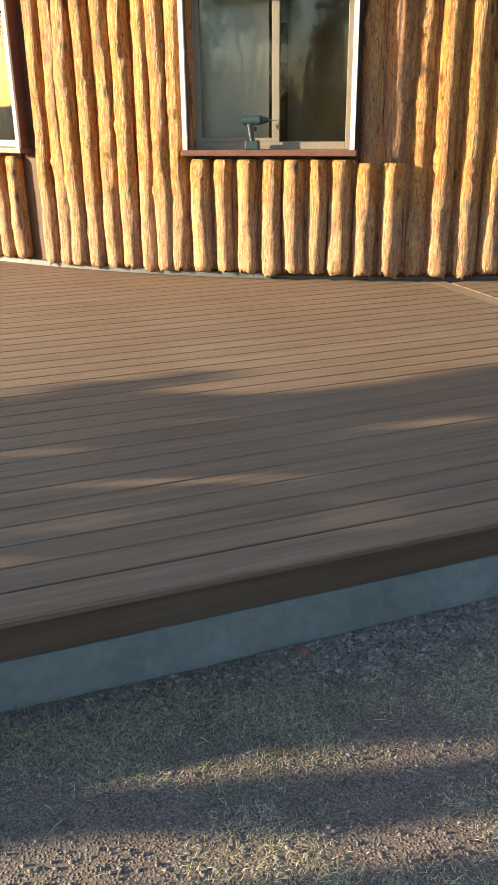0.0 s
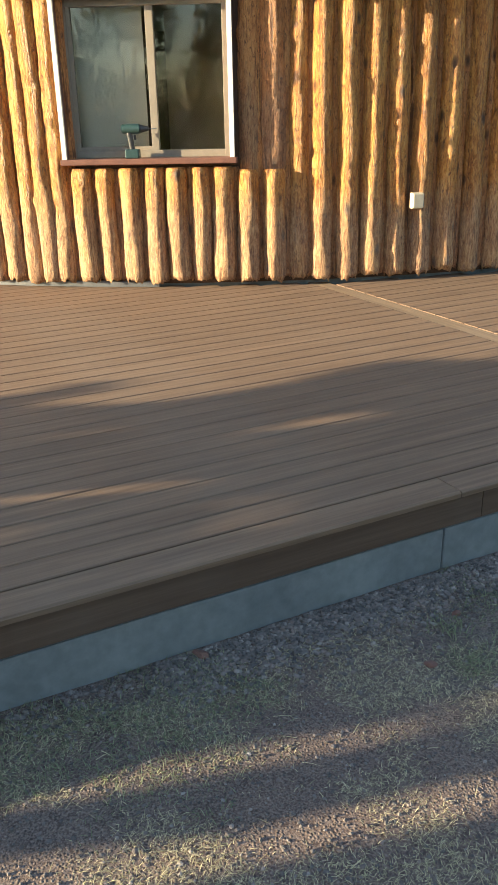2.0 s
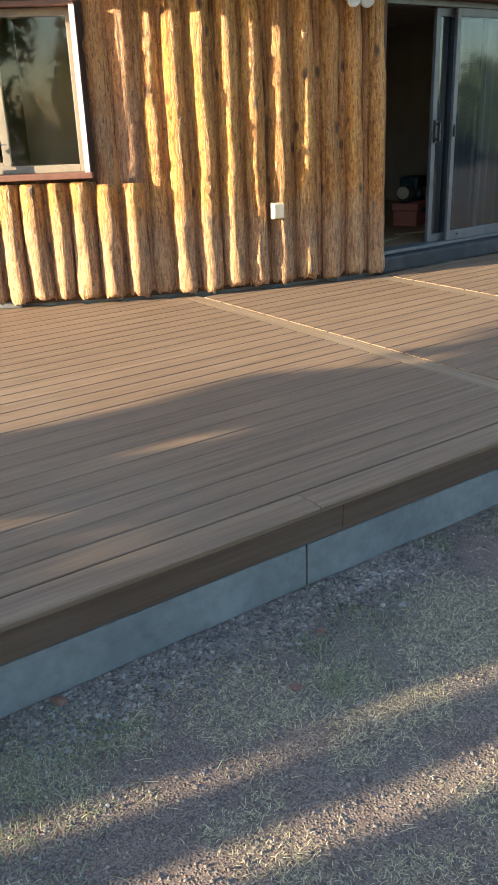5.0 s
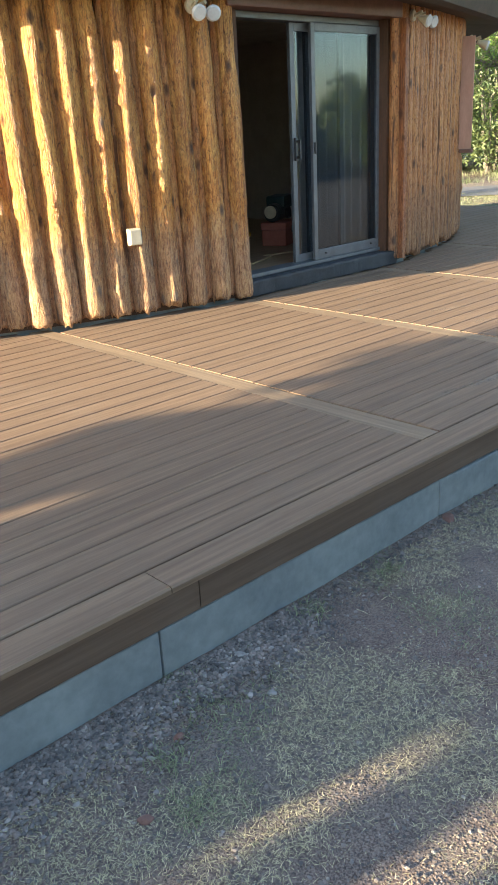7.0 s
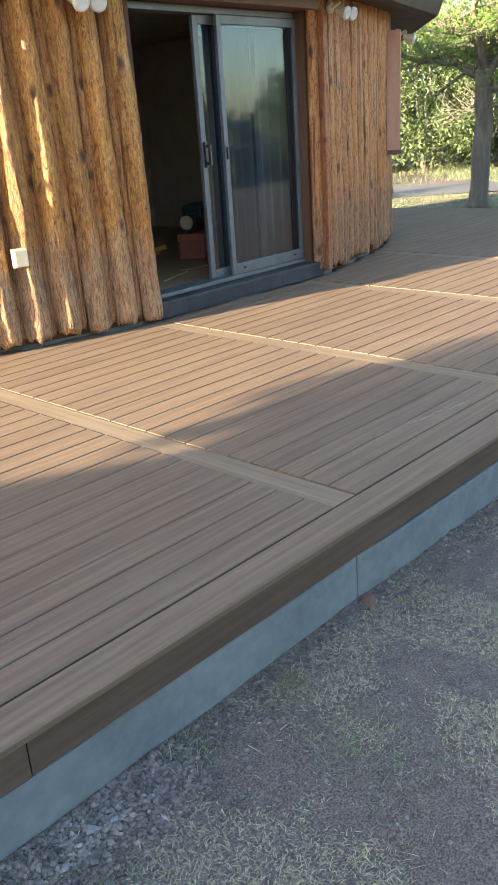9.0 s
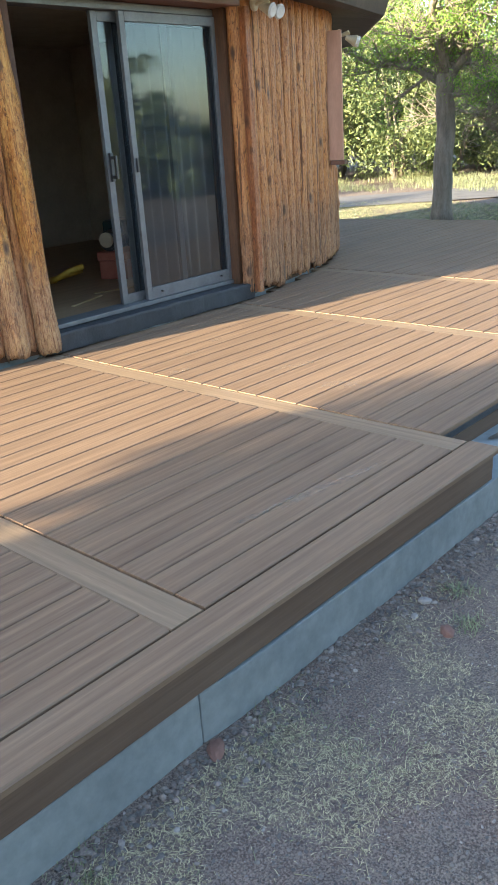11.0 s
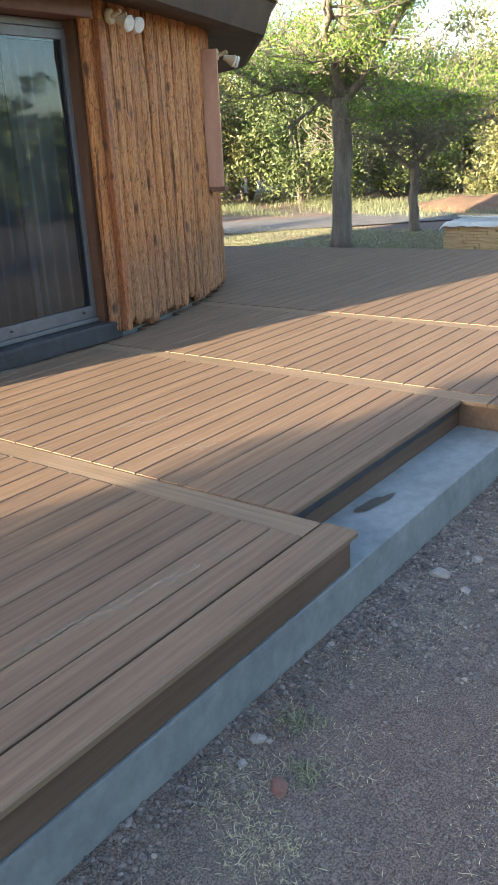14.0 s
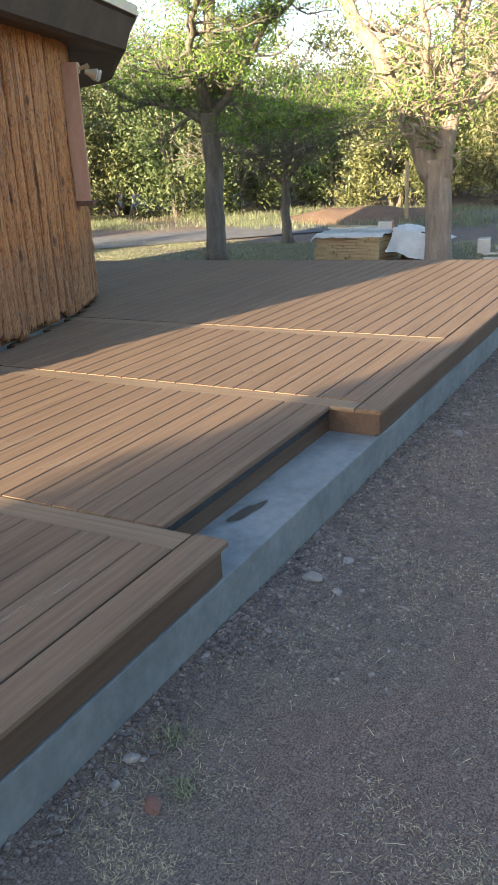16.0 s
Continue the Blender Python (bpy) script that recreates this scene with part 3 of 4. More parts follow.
def leaf(name, x0, x1, y0, y1, bar, mat, glass, low=0.07):
    fm = bmesh.new()
    block(x0, x0 + bar, y0, y1, 0.024, DH - 0.004, 0.004, fm)
    block(x1 - bar, x1, y0, y1, 0.024, DH - 0.004, 0.004, fm)
    block(x0 + bar, x1 - bar, y0, y1, 0.024, 0.024 + low, 0.004, fm)
    block(x0 + bar, x1 - bar, y0, y1, DH - 0.07, DH - 0.004, 0.004, fm)
    ob = part(name, fm, mat, door)
    y = (y0 + y1) / 2
    a, c, z0, z1 = x0 + bar - 0.004, x1 - bar + 0.004, 0.02 + low, DH - 0.068
    pane = raw("pane", [(a, y, z0), (c, y, z0), (c, y, z1), (a, y, z1)], [(0, 1, 2, 3)], glass, ob)
    pane.visible_shadow = False
    return ob


slid = leaf("sliding_leaf", 0.73, 1.45, 0.055, 0.09, 0.055, STEEL, SCREENED)
leaf("fixed_leaf", 0.98, DW - 0.004, 0.1, 0.135, 0.06, DARK_STEEL, GLASS)
screen = leaf("screen_leaf", 0.93, 1.93, -0.012, 0.02, 0.05, STEEL, SCREENED, 0.09)
hd = bmesh.new()
block(0.745, 0.775, 0.03, 0.053, 0.93, 1.13, 0.005, hd)
block(0.75, 0.77, 0.0, 0.035, 0.95, 0.975, 0.004, hd)
block(0.75, 0.77, 0.0, 0.035, 1.085, 1.11, 0.004, hd)
block(0.75, 0.77, -0.018, 0.0, 0.95, 1.11, 0.004, hd)
part("handle", hd, BLACK, slid, "black pull handle with a latch")
hd = block(0.945, 0.965, -0.03, -0.013, 0.98, 1.08, 0.004)
part("latch", hd, BLACK, screen)
for x in (1.08, 1.78):
    part("roller_bolt", rod(0.008, 0.008, 0.02, Matrix.Translation((x, -0.011, 0.075)) @ pose(0, 0, 0, 90), 10), BLACK, screen)
b = bmesh.new()
block(5.74, 7.9, 5.57, 5.80, 0.34, 0.485, 0.02, b)
bmesh.ops.subdivide_edges(b, edges=[e for e in b.edges if e.calc_length() > 0.5], cuts=30)
for q in b.verts:
    q.co.y -= 0.02 * noise.noise(q.co * 5)
    q.co.z += 0.008 * noise.noise(q.co * 9)
tagged(link("door_sill", b, TAR), "rough black tarred sill under the sliding door", "sill", kind="structure")
tagged(link("door_lintel", block(5.66, 7.86, 5.52, 5.80, 2.615, 2.78, 0.01), BROWN_PAINT), "dark brown wooden lintel over the sliding door", "lintel", kind="structure")
tagged(link("door_jamb", block(7.885, 7.94, 5.50, 5.80, 0.40, 2.615, 0.008), log_material("red_jamb", (0.30, 0.11, 0.04), (0.10, 0.035, 0.015), (0.45, 0.2, 0.08), 0.2)), "reddish wooden jamb beside the door", "trim", kind="structure")
v, f = [], []
for i in range(90):
    x = 6.85 + i * 0.011
    y = 5.93 + 0.035 * math.sin(i * 0.55) + 0.01 * math.sin(i * 0.21)
    v += [(x, y, 0.53), (x, y, 2.62), (x, y + 0.004, 2.62), (x, y + 0.004, 0.53)]
for i in range(89):
    for k in range(4):
        f.append((i * 4 + k, i * 4 + (k + 1) % 4, i * 4 + 4 + (k + 1) % 4, i * 4 + 4 + k))
tagged(raw("curtain", v, f, CURTAIN, smooth=True), "pale pleated curtain hanging behind the door glass", "curtain")


# ---- the deck ----
deck = empty("deck", label="brown composite deck round the log house", category="deck", kind="structure")


def plank(name, x0, x1, y0, y1, z0, z1, mat, parent, cut0=0.0, cut1=0.0, e=0.004):
    """One board with eased long edges; cut0 and cut1 skew its ends."""
    if x1 - x0 >= y1 - y0:
        prof = [(y0, z0), (y1, z0), (y1, z1 - e), (y1 - e, z1), (y0 + e, z1), (y0, z1 - e)]
        ends = [[(x0 + cut0 * (y - y0), y, z) for y, z in prof], [(x1 + cut1 * (y - y0), y, z) for y, z in prof]]
    else:
        prof = [(x0, z0), (x0, z1 - e), (x0 + e, z1), (x1 - e, z1), (x1, z1 - e), (x1, z0)]
        ends = [[(x, y0, z) for x, z in prof], [(x, y1, z) for x, z in prof]]
    v = ends[0] + ends[1]
    f = [(0, 1, 2, 3, 4, 5)[::-1], (6, 7, 8, 9, 10, 11)] + [(k, (k + 1) % 6, 6 + (k + 1) % 6, 6 + k) for k in range(6)]
    c = Vector(((x0 + x1) / 2, (y0 + y1) / 2, z1))
    ob = raw(name, [Vector(q) - c for q in v], f, mat, parent)
    ob.location = c
    return ob


EDGE, PITCH, GAP, THICK = 2.295, 0.1445, 0.0065, 0.025
DIVS = [(3.93, 4.078), (5.672, 5.818), (7.545, 7.692), (9.275, 9.42)]
LEFT = -4.0
bays = [(LEFT, DIVS[0][0])] + [(DIVS[i][1], DIVS[i + 1][0]) for i in range(3)] + [(DIVS[3][1], 13.9)]


def far_end(y):
    return 13.9 - 0.125 * (y - 2.3)


row = 0
while True:
    y0 = 2.457 + PITCH * row
    y1 = y0 + PITCH - GAP
    row += 1
    if y0 > 10.2:
        break
    dy = C0.y - y1
    reach = math.sqrt(max(0, 7.62 ** 2 - dy ** 2)) if dy < 7.62 else 0
    for i, (x0, x1) in enumerate(bays):
        if i == 2 and row == 1:
            continue
        a, c = x0 + 0.005, x1 - 0.003
        if i == 4:
            c = far_end(y0)
        pieces = [(a, c)]
        if reach:
            pieces = [(a, min(c, C0.x - reach)), (max(a, C0.x + reach - max(0, y0 - 6.1) * 0.4), c)]
        for a, c in pieces:
            if c - a > 0.15:
                lo = y0
                if i == 2 and row == 2:
                    lo = 2.604
                plank("board", a, c, lo, y1, DECK - THICK, DECK, DECKING, deck, 0, -0.125 if i == 4 and c > 12 else 0)
for x0, x1 in DIVS:
    mid = (x0 + x1) / 2
    y1 = C0.y - math.sqrt(7.62 ** 2 - (mid - C0.x) ** 2)
    plank("divider_board", x0 + 0.003, x1 - 0.003, 2.455, y1, DECK - THICK, DECK - 0.0025, SHEEN_DIVIDER, deck)
plank("border_board", LEFT, 2.30, EDGE, 2.449, DECK - THICK, DECK, DECKING, deck, e=0.007)
plank("border_board", 2.304, 5.818, EDGE, 2.449, DECK - THICK, DECK, DECKING, deck, e=0.007)
plank("border_board", 7.545, far_end(EDGE), EDGE, 2.449, DECK - THICK, DECK, DECKING, deck, e=0.007)
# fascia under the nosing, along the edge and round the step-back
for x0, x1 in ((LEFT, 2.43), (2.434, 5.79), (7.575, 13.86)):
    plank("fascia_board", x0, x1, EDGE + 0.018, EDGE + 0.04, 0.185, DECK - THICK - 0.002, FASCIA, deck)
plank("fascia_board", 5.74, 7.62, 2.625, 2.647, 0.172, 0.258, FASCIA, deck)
# solid black strip drawn as the shade of the open gap
part("groove", block(5.80, 7.56, 2.618, 2.64, 0.264, 0.302, 0.002), BLACK, deck, "black strip standing in for the shaded gap under the boards")
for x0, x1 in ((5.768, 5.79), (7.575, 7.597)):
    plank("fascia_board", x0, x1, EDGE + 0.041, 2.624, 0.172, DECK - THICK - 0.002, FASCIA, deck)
# black block added to keep the gap dark behind
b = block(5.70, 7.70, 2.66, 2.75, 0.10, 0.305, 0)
part("beam", b, BLACK, deck, "black block put in as shade behind the gap")

# concrete footing, in three pours
for x0, x1 in ((LEFT, 2.252), (2.258, 3.905), (3.908, 13.8)):
    b = block(x0, x1, EDGE + 0.03, 2.9, -0.25, 0.172, 0.008)
    bmesh.ops.subdivide_edges(b, edges=[e for e in b.edges if e.calc_length() > 1], cuts=60)
    for q in b.verts:
        q.co.y += 0.006 * noise.noise(q.co * 3) - 0.012 * (q.co.x > 4) * (q.co.y < 2.5)
    tagged(link("footing", b, CONCRETE), "grey concrete footing under the deck edge", "footing", kind="structure")
# black plate added as shade, so that no light shows between the boards
v = [(LEFT, 2.95, 0.2), (13.2, 2.95, 0.2), (12.6, 10.2, 0.2), (LEFT, 10.2, 0.2)]
tagged(raw("deck_underlay", v, [(0, 1, 2, 3)], BLACK), "black plate added under the boards as shade for their gaps", "deck", kind="structure")


# ---- trees and bushes ----
def leaf_cloud(name, clumps, per, size, mat, parent, spread, seed, droop=0.0, keep=None):
    """Many small leaves, each a folded pair of triangles, scattered round clump centres."""
    g = np.random.default_rng(seed)
    c = np.asarray(clumps, float)
    n = len(c) * per
    o = np.repeat(c, per, 0) + g.normal(size=(n, 3)) * np.asarray(spread)
    if keep is not None:
        at = parent.matrix_world.translation
        o = o[[keep(at + Vector(q)) for q in o.tolist()]]
        n = len(o)
    a = g.normal(size=(n, 3))
    a[:, 2] -= droop
    a /= np.linalg.norm(a, axis=1)[:, None]
    b = np.cross(a, g.normal(size=(n, 3)))
    b /= np.linalg.norm(b, axis=1)[:, None]
    L = size * g.uniform(0.6, 1.5, (n, 1))
    v = np.stack([o - a * L, o + b * L * 0.36, o + a * L, o - b * L * 0.36], 1).reshape(-1, 3)
    f = np.arange(n * 4).reshape(-1, 4)
    return raw(name, v.tolist(), f.tolist(), mat, parent)


def limb(points, r0, r1, wob, seed, steps=7):
    """A wavering limb through a few points, tapering from r0 to r1."""
    pts = [Vector(p) for p in points]
    out = []
    for i in range(len(pts) - 1):
        a, c = pts[i], pts[i + 1]
        for k in range(steps):
            t = k / steps
            p = a.lerp(c, t)
            j = i + t
            out.append(p + wob * Vector((noise.noise((seed, j * 2, 0)), noise.noise((seed, j * 2, 5)), noise.noise((seed, j * 2, 9)))) * min(1, j * 2))
    out.append(pts[-1])
    n = len(out)
    return out, [r0 + (r1 - r0) * (i / (n - 1)) ** 0.8 for i in range(n)]


def grow(verts, faces, tips, start, way, length, r, level, g):
    """Adds a branch and its side branches; collects the places for leaves."""
    n = 5
    pts, d = [Vector(start)], Vector(way).normalized()
    for i in range(n):
        d = (d + Vector(g.normal(size=3)) * 0.22 + Vector((0, 0, 0.05))).normalized()
        pts.append(pts[-1] + d * length / n)
    rad = [max(0.006, r * (1 - 0.75 * i / n)) for i in range(n + 1)]
    v, f = tube(pts, rad, 6 if level > 0 else 9)
    b = len(verts)
    verts += v
    faces += [tuple(b + k for k in q) for q in f]
    if level >= 2:
        tips += pts[1:]
        return
    for i in range(1, n + 1):
        for _ in range(2 if level == 0 else 2):
            side = Vector(g.normal(size=3))
            side.z = abs(side.z) * 0.4 - 0.1
            grow(verts, faces, tips, pts[i], d * 0.6 + side.normalized(), length * g.uniform(0.4, 0.62), rad[i] * 0.55, level + 1, g)
    tips += pts[3:]


def broad_tree(name, trunk, r0, r1, limbs, bark, leaf, label, seed, per=26, size=0.055, keep=1.0):
    """A broadleaf tree: bent trunk, heavy limbs, twigs and feathery leaf sprays."""
    g = np.random.default_rng(seed)
    root = empty(name, Matrix.Translation(trunk[0]), label=label, category="tree")
    base = Vector(trunk[0])
    pts, rad = limb([Vector(p) - base for p in trunk], r0, r1, 0.05, seed)
    rad = [r * (1 + 0.3 * math.exp(-i * 0.9)) for i, r in enumerate(rad)]
    v, f = tube(pts, rad, 20)
    v = [p + 0.014 * Vector((noise.noise(p * 7), noise.noise(p * 7 + Vector((9, 0, 0))), 0)) for p in v]
    raw("trunk", v, f, bark, root, True)
    tips = []
    for i, (way, r, level0) in enumerate(limbs):
        p2, r2 = limb([Vector(p) - base for p in way], r, r * 0.4, 0.09, seed + i + 1)
        v, f = tube(p2, r2, 10)
        tw_v, tw_f = list(v), list(f)
        for k in range(3, len(p2), 2):
            for _ in range(level0):
                side = Vector(g.normal(size=3))
                side.z = side.z * 0.5 + 0.1
                grow(tw_v, tw_f, tips, p2[k], side, g.uniform(0.6, 1.15), r2[k] * 0.5, 1, g)
        raw("limb", tw_v, tw_f, bark, root, True)
    tips = [t for t in tips if g.uniform() < keep]
    leaf_cloud("crown", tips, per, size, leaf, root, (0.15, 0.15, 0.10), seed, 0.5)
    return root


def juniper(name, at, radius, height, leaf, label, seed, clumps=70, per=90, size=0.075, low=0.12, bare=4, keep=None):
    """A shaggy juniper: several bent stems and an uneven crown of small sprays."""
    g = np.random.default_rng(seed)
    root = empty(name, Matrix.Translation(at), label=label, category="tree")
    v, f = [], []
    for i in range(bare):
        a = g.uniform(0, 6.28)
        e = Vector((math.cos(a), math.sin(a), 0)) * radius * g.uniform(0.2, 0.6)
        p, r = limb([(0.1 * math.cos(a), 0.1 * math.sin(a), -0.05), e * 0.5 + Vector((0, 0, height * 0.35)), e + Vector((0, 0, height * 0.75))], 0.09, 0.02, 0.2, seed + i, 5)
        tv, tf = tube(p, r, 7)
        b = len(v)
        v += tv
        f += [tuple(b + k for k in q) for q in tf]
    raw("trunk", v, f, BARK, root, True)
    cl = []
    while len(cl) < clumps:
        a, h = g.uniform(0, 6.28), g.uniform(low, 1.0)
        w = (1 - ((h - 0.42) / 0.62) ** 2) if h < 1.04 else 0
        w = max(w, 0.05) ** 0.6 * (0.75 + 0.45 * noise.noise((math.cos(a) * 1.5 + seed, math.sin(a) * 1.5, h * 3)))
        q = g.uniform(0.45, 1.0) ** 0.5
        cl.append((math.cos(a) * radius * w * q, math.sin(a) * radius * w * q, h * height * (0.95 + 0.12 * g.normal())))
    cl = [(x, y, max(z, 0.2)) for x, y, z in cl]
    leaf_cloud("crown", cl, per, size, leaf, root, (radius * 0.10, radius * 0.10, height * 0.055), seed, 0.0, keep)
    return root


broad_tree("locust_tree", [(15.75, 8.15, -0.03), (15.77, 8.13, 1.2), (15.75, 8.12, 2.35)], 0.165, 0.15, [
    ([(15.75, 8.16, 2.2), (15.6, 8.7, 2.52), (15.4, 9.3, 2.6), (15.2, 9.9, 2.95)], 0.075, 2),
    ([(15.75, 8.14, 2.3), (15.7, 8.5, 3.0), (15.5, 9.4, 3.3), (15.3, 10.1, 3.9)], 0.08, 2),
    ([(15.75, 8.12, 2.1), (15.85, 8.15, 3.2), (15.8, 8.0, 4.2), (15.9, 7.7, 5.2)], 0.145, 2),
    ([(15.75, 8.08, 2.2), (15.6, 7.6, 2.75), (15.4, 7.0, 3.3), (15.3, 6.2, 3.9)], 0.075, 2),
    ([(15.75, 8.05, 2.0), (16.0, 7.5, 2.1), (16.2, 6.8, 2.25), (16.3, 6.0, 2.3)], 0.06, 3),
    ([(15.75, 8.12, 2.3), (14.9, 7.9, 3.2), (14.2, 7.3, 3.7), (13.6, 6.6, 4.0)], 0.07, 2)],
    BARK, LOCUST, "locust tree with a straight grey trunk and feathery leaves", 11, 60, 0.026, 0.085)
broad_tree("forked_tree", [(15.7, 4.28, -0.03), (15.7, 4.30, 0.8), (15.7, 4.34, 1.50)], 0.185, 0.19, [
    ([(15.7, 4.40, 1.25), (15.7, 4.75, 2.1), (15.6, 5.1, 2.75), (15.5, 5.6, 3.6), (15.4, 6.1, 4.4)], 0.175, 1),
    ([(15.7, 4.27, 1.25), (15.75, 4.18, 2.2), (15.7, 4.1, 3.0), (15.7, 3.85, 4.2)], 0.155, 1),
    ([(15.72, 4.12, 2.1), (15.8, 3.8, 2.25), (15.9, 3.45, 2.9), (16.0, 3.1, 3.5)], 0.08, 2),
    ([(15.7, 4.5, 1.8), (15.3, 4.4, 2.5), (14.9, 4.3, 3.2), (14.6, 4.2, 3.9)], 0.06, 2)],
    PALE_BARK, LOCUST, "thick forked tree with pale bark and half-bare twigs", 23, 40, 0.028, 0.05)
broad_tree("small_tree", [(18.4, 8.05, -0.03), (18.4, 8.1, 0.7), (18.45, 8.1, 1.3)], 0.10, 0.08, [
    ([(18.42, 8.1, 1.1), (18.2, 8.8, 1.7), (18.0, 9.6, 1.9)], 0.05, 3),
    ([(18.42, 8.1, 1.2), (18.3, 7.4, 1.8), (18.2, 6.5, 2.0)], 0.05, 3),
    ([(18.45, 8.1, 1.3), (18.5, 8.2, 2.2), (18.4, 8.0, 3.0)], 0.05, 3),
    ([(18.45, 8.1, 1.2), (18.0, 7.7, 1.9), (17.7, 7.0, 2.5)], 0.045, 3)],
    BARK, DEEP_GREEN, "small dark tree with a low twiggy crown", 31, 22, 0.028, 0.05)

random.seed(12)
k = 0
# the wood beyond the driveway
for i in range(15):
    a = radians(4 + 51 * i / 14)
    d = 26.5 + random.uniform(-1.5, 1.5) + (3 if i % 3 == 0 else 0)
    at = (3.4 + d * math.cos(a), 0.8 + d * math.sin(a), -0.02)
    # the middle ones stand in shade, put in as a darker leaf colour
    dark = 5 <= i <= 8
    k += 1
    juniper("juniper", at, random.uniform(1.7, 2.5), random.uniform(3.6, 4.6) * (0.82 if 4 <= i <= 6 else 1.0), DEEP_GREEN if dark else JUNIPER, "dense juniper in the wood, its shade put into darker leaves" if dark else "sunlit yellow-green juniper at the wood's edge", 100 + k, 90, 190, 0.06)
for i in range(12):
    a = radians(2 + 56 * i / 11)
    d = 33 + random.uniform(-2, 2)
    k += 1
    juniper("juniper", (3.4 + d * math.cos(a), 0.8 + d * math.sin(a), -0.02), random.uniform(2.2, 3.0), random.uniform(4.4, 6.2), JUNIPER, "tall juniper deep in the wood", 100 + k, 80, 140, 0.085)
# bushes west of the deck, in the low sun's way: a ragged outer edge, thin places and two gaps between them
def bushy(p):
    """Whether a spray grows here: u runs across the sun's way, h is the height, both brought to x = -6."""
    k = (p[0] + 6) / SUN.x
    u, h = p[1] - SUN.y * k, p[2] - SUN.z * k
    if u > 6.03 + 0.28 * math.exp(-((h - 2.55) / 0.1) ** 2) - 0.15 * math.exp(-((h - 2.37) / 0.06) ** 2) + (0.2 if h < 2.65 else 0.4) * noise.noise((h * (2.6 if h < 2.65 else 6), 1.5, 0)) + 0.45 * noise.noise((u * 4, h * 9, 5)):
        return False
    if 1.1 < h < 1.76:
        for c, w in ((3.51, 0.10), (3.15, 0.11)):
            if abs(u - c + 0.05 * noise.noise((h * 5, c, 0))) < w * (1.05 + 0.4 * noise.noise((h * 4, c, 7))):
                return False
    if 4.05 < u and h < 1.85 + 0.2 * (u - 4.05) and noise.noise((u * 4.2, h * 5.5, 2)) > 0.09:
        return False
    return True


for x, y, r, h in ((-6.0, 5.4, 0.9, 3.3), (-6.6, 5.6, 1.0, 3.7), (-6.3, 5.55, 0.85, 3.9), (-5.6, 4.7, 0.9, 3.3), (-6.0, 4.1, 1.1, 3.6), (-7.4, 5.1, 1.2, 3.6), (-7.3, 4.0, 1.1, 3.5), (-6.4, 2.9, 1.1, 3.5), (-6.2, 3.6, 1.1, 3.6), (-7.5, 3.2, 1.2, 3.6), (-5.8, 1.8, 1.1, 3.3), (-7.2, 2.0, 1.2, 3.5), (-6.5, 0.5, 1.2, 3.5), (-7.5, -1.4, 1.4, 3.5)):
    k += 1
    juniper("juniper", (x, y, -0.02), r, h, JUNIPER, "tall juniper beyond the end of the deck", 100 + k, 75, 90, 0.052, 0.03, keep=bushy)
# and a taller unseen row far behind the house, added to narrow the sunlit strip
for i in range(6):
    k += 1
    juniper("juniper", (-12 + 0.4 * (i % 2), 18.9 + 2.9 * i, -0.02), 1.9, 6.6, DEEP_GREEN, "tall dark juniper added behind the house to block the sun", 100 + k, 90, 70, 0.14, 0.03)
for x, y in ((-13, -10), (-9, -11), (-5.5, -12), (-2, -11), (1.5, -11.5), (5, -12), (8.5, -12), (12, -12), (16, -12), (15, -9), (18.5, -7), (21, -9.5), (24, -6.5), (27, -9), (24, -12), (30, -7)):
    k += 1
    juniper("juniper", (x, y, -0.02), 2.4, random.uniform(4.8, 6.2) if x < 14 else random.uniform(2.6, 3.3), DEEP_GREEN, "dark juniper across the yard", 100 + k, 60, 60, 0.13)

# tall dry grass by the drive
g = np.random.default_rng(5)


def blades(name, xy, length, width, mat, label, lie, seed, z=0.0):
    """Grass blades, each two bent triangles; lie: 0 upright, 1 flat."""
    g = np.random.default_rng(seed)
    n = len(xy)
    o = np.c_[xy, [ground_height(x, y) + z for x, y in xy]]
    a = g.uniform(0, 2 * np.pi, n)
    out = np.c_[np.cos(a), np.sin(a), np.zeros(n)]
    L = length * g.uniform(0.5, 1.4, (n, 1))
    up = (1 - lie) * g.uniform(0.5, 1.2, (n, 1)) + 0.06
    side = np.c_[-np.sin(a), np.cos(a), np.zeros(n)] * width * g.uniform(0.6, 1.3, (n, 1))
    zz = np.array([0, 0, 1.0])
    m = o + out * L * 0.45 * (1 - up * 0.5) + zz * L * up * 0.6
    t = m + out * L * 0.5 + zz * L * (up * 0.35 - 0.06)
    v = np.stack([o - side, o + side, m + side * 0.8, m - side * 0.8, t], 1).reshape(-1, 3)
    i = np.arange(n)[:, None] * 5
    f = np.concatenate([i + [0, 1, 2, 3]], 0).tolist() + (i + [3, 2, 4]).tolist()
    return tagged(raw(name, v.tolist(), f, mat), label, "grass", kind="stuff")


def patchy(n, x0, x1, y0, y1, freq, cut, seed):
    g = np.random.default_rng(seed)
    out = []
    while len(out) < n:
        x, y = g.uniform(x0, x1), g.uniform(y0, y1)
        if g.uniform() * 0.7 > min(x - x0, x1 - x, y - y0 + 0.05):
            continue
        if noise.noise((x * freq, y * freq, seed)) + 0.5 * noise.noise((x * freq * 3, y * freq * 3, seed)) > cut + g.normal() * 0.12:
            out.append((x, y))
    return np.array(out)


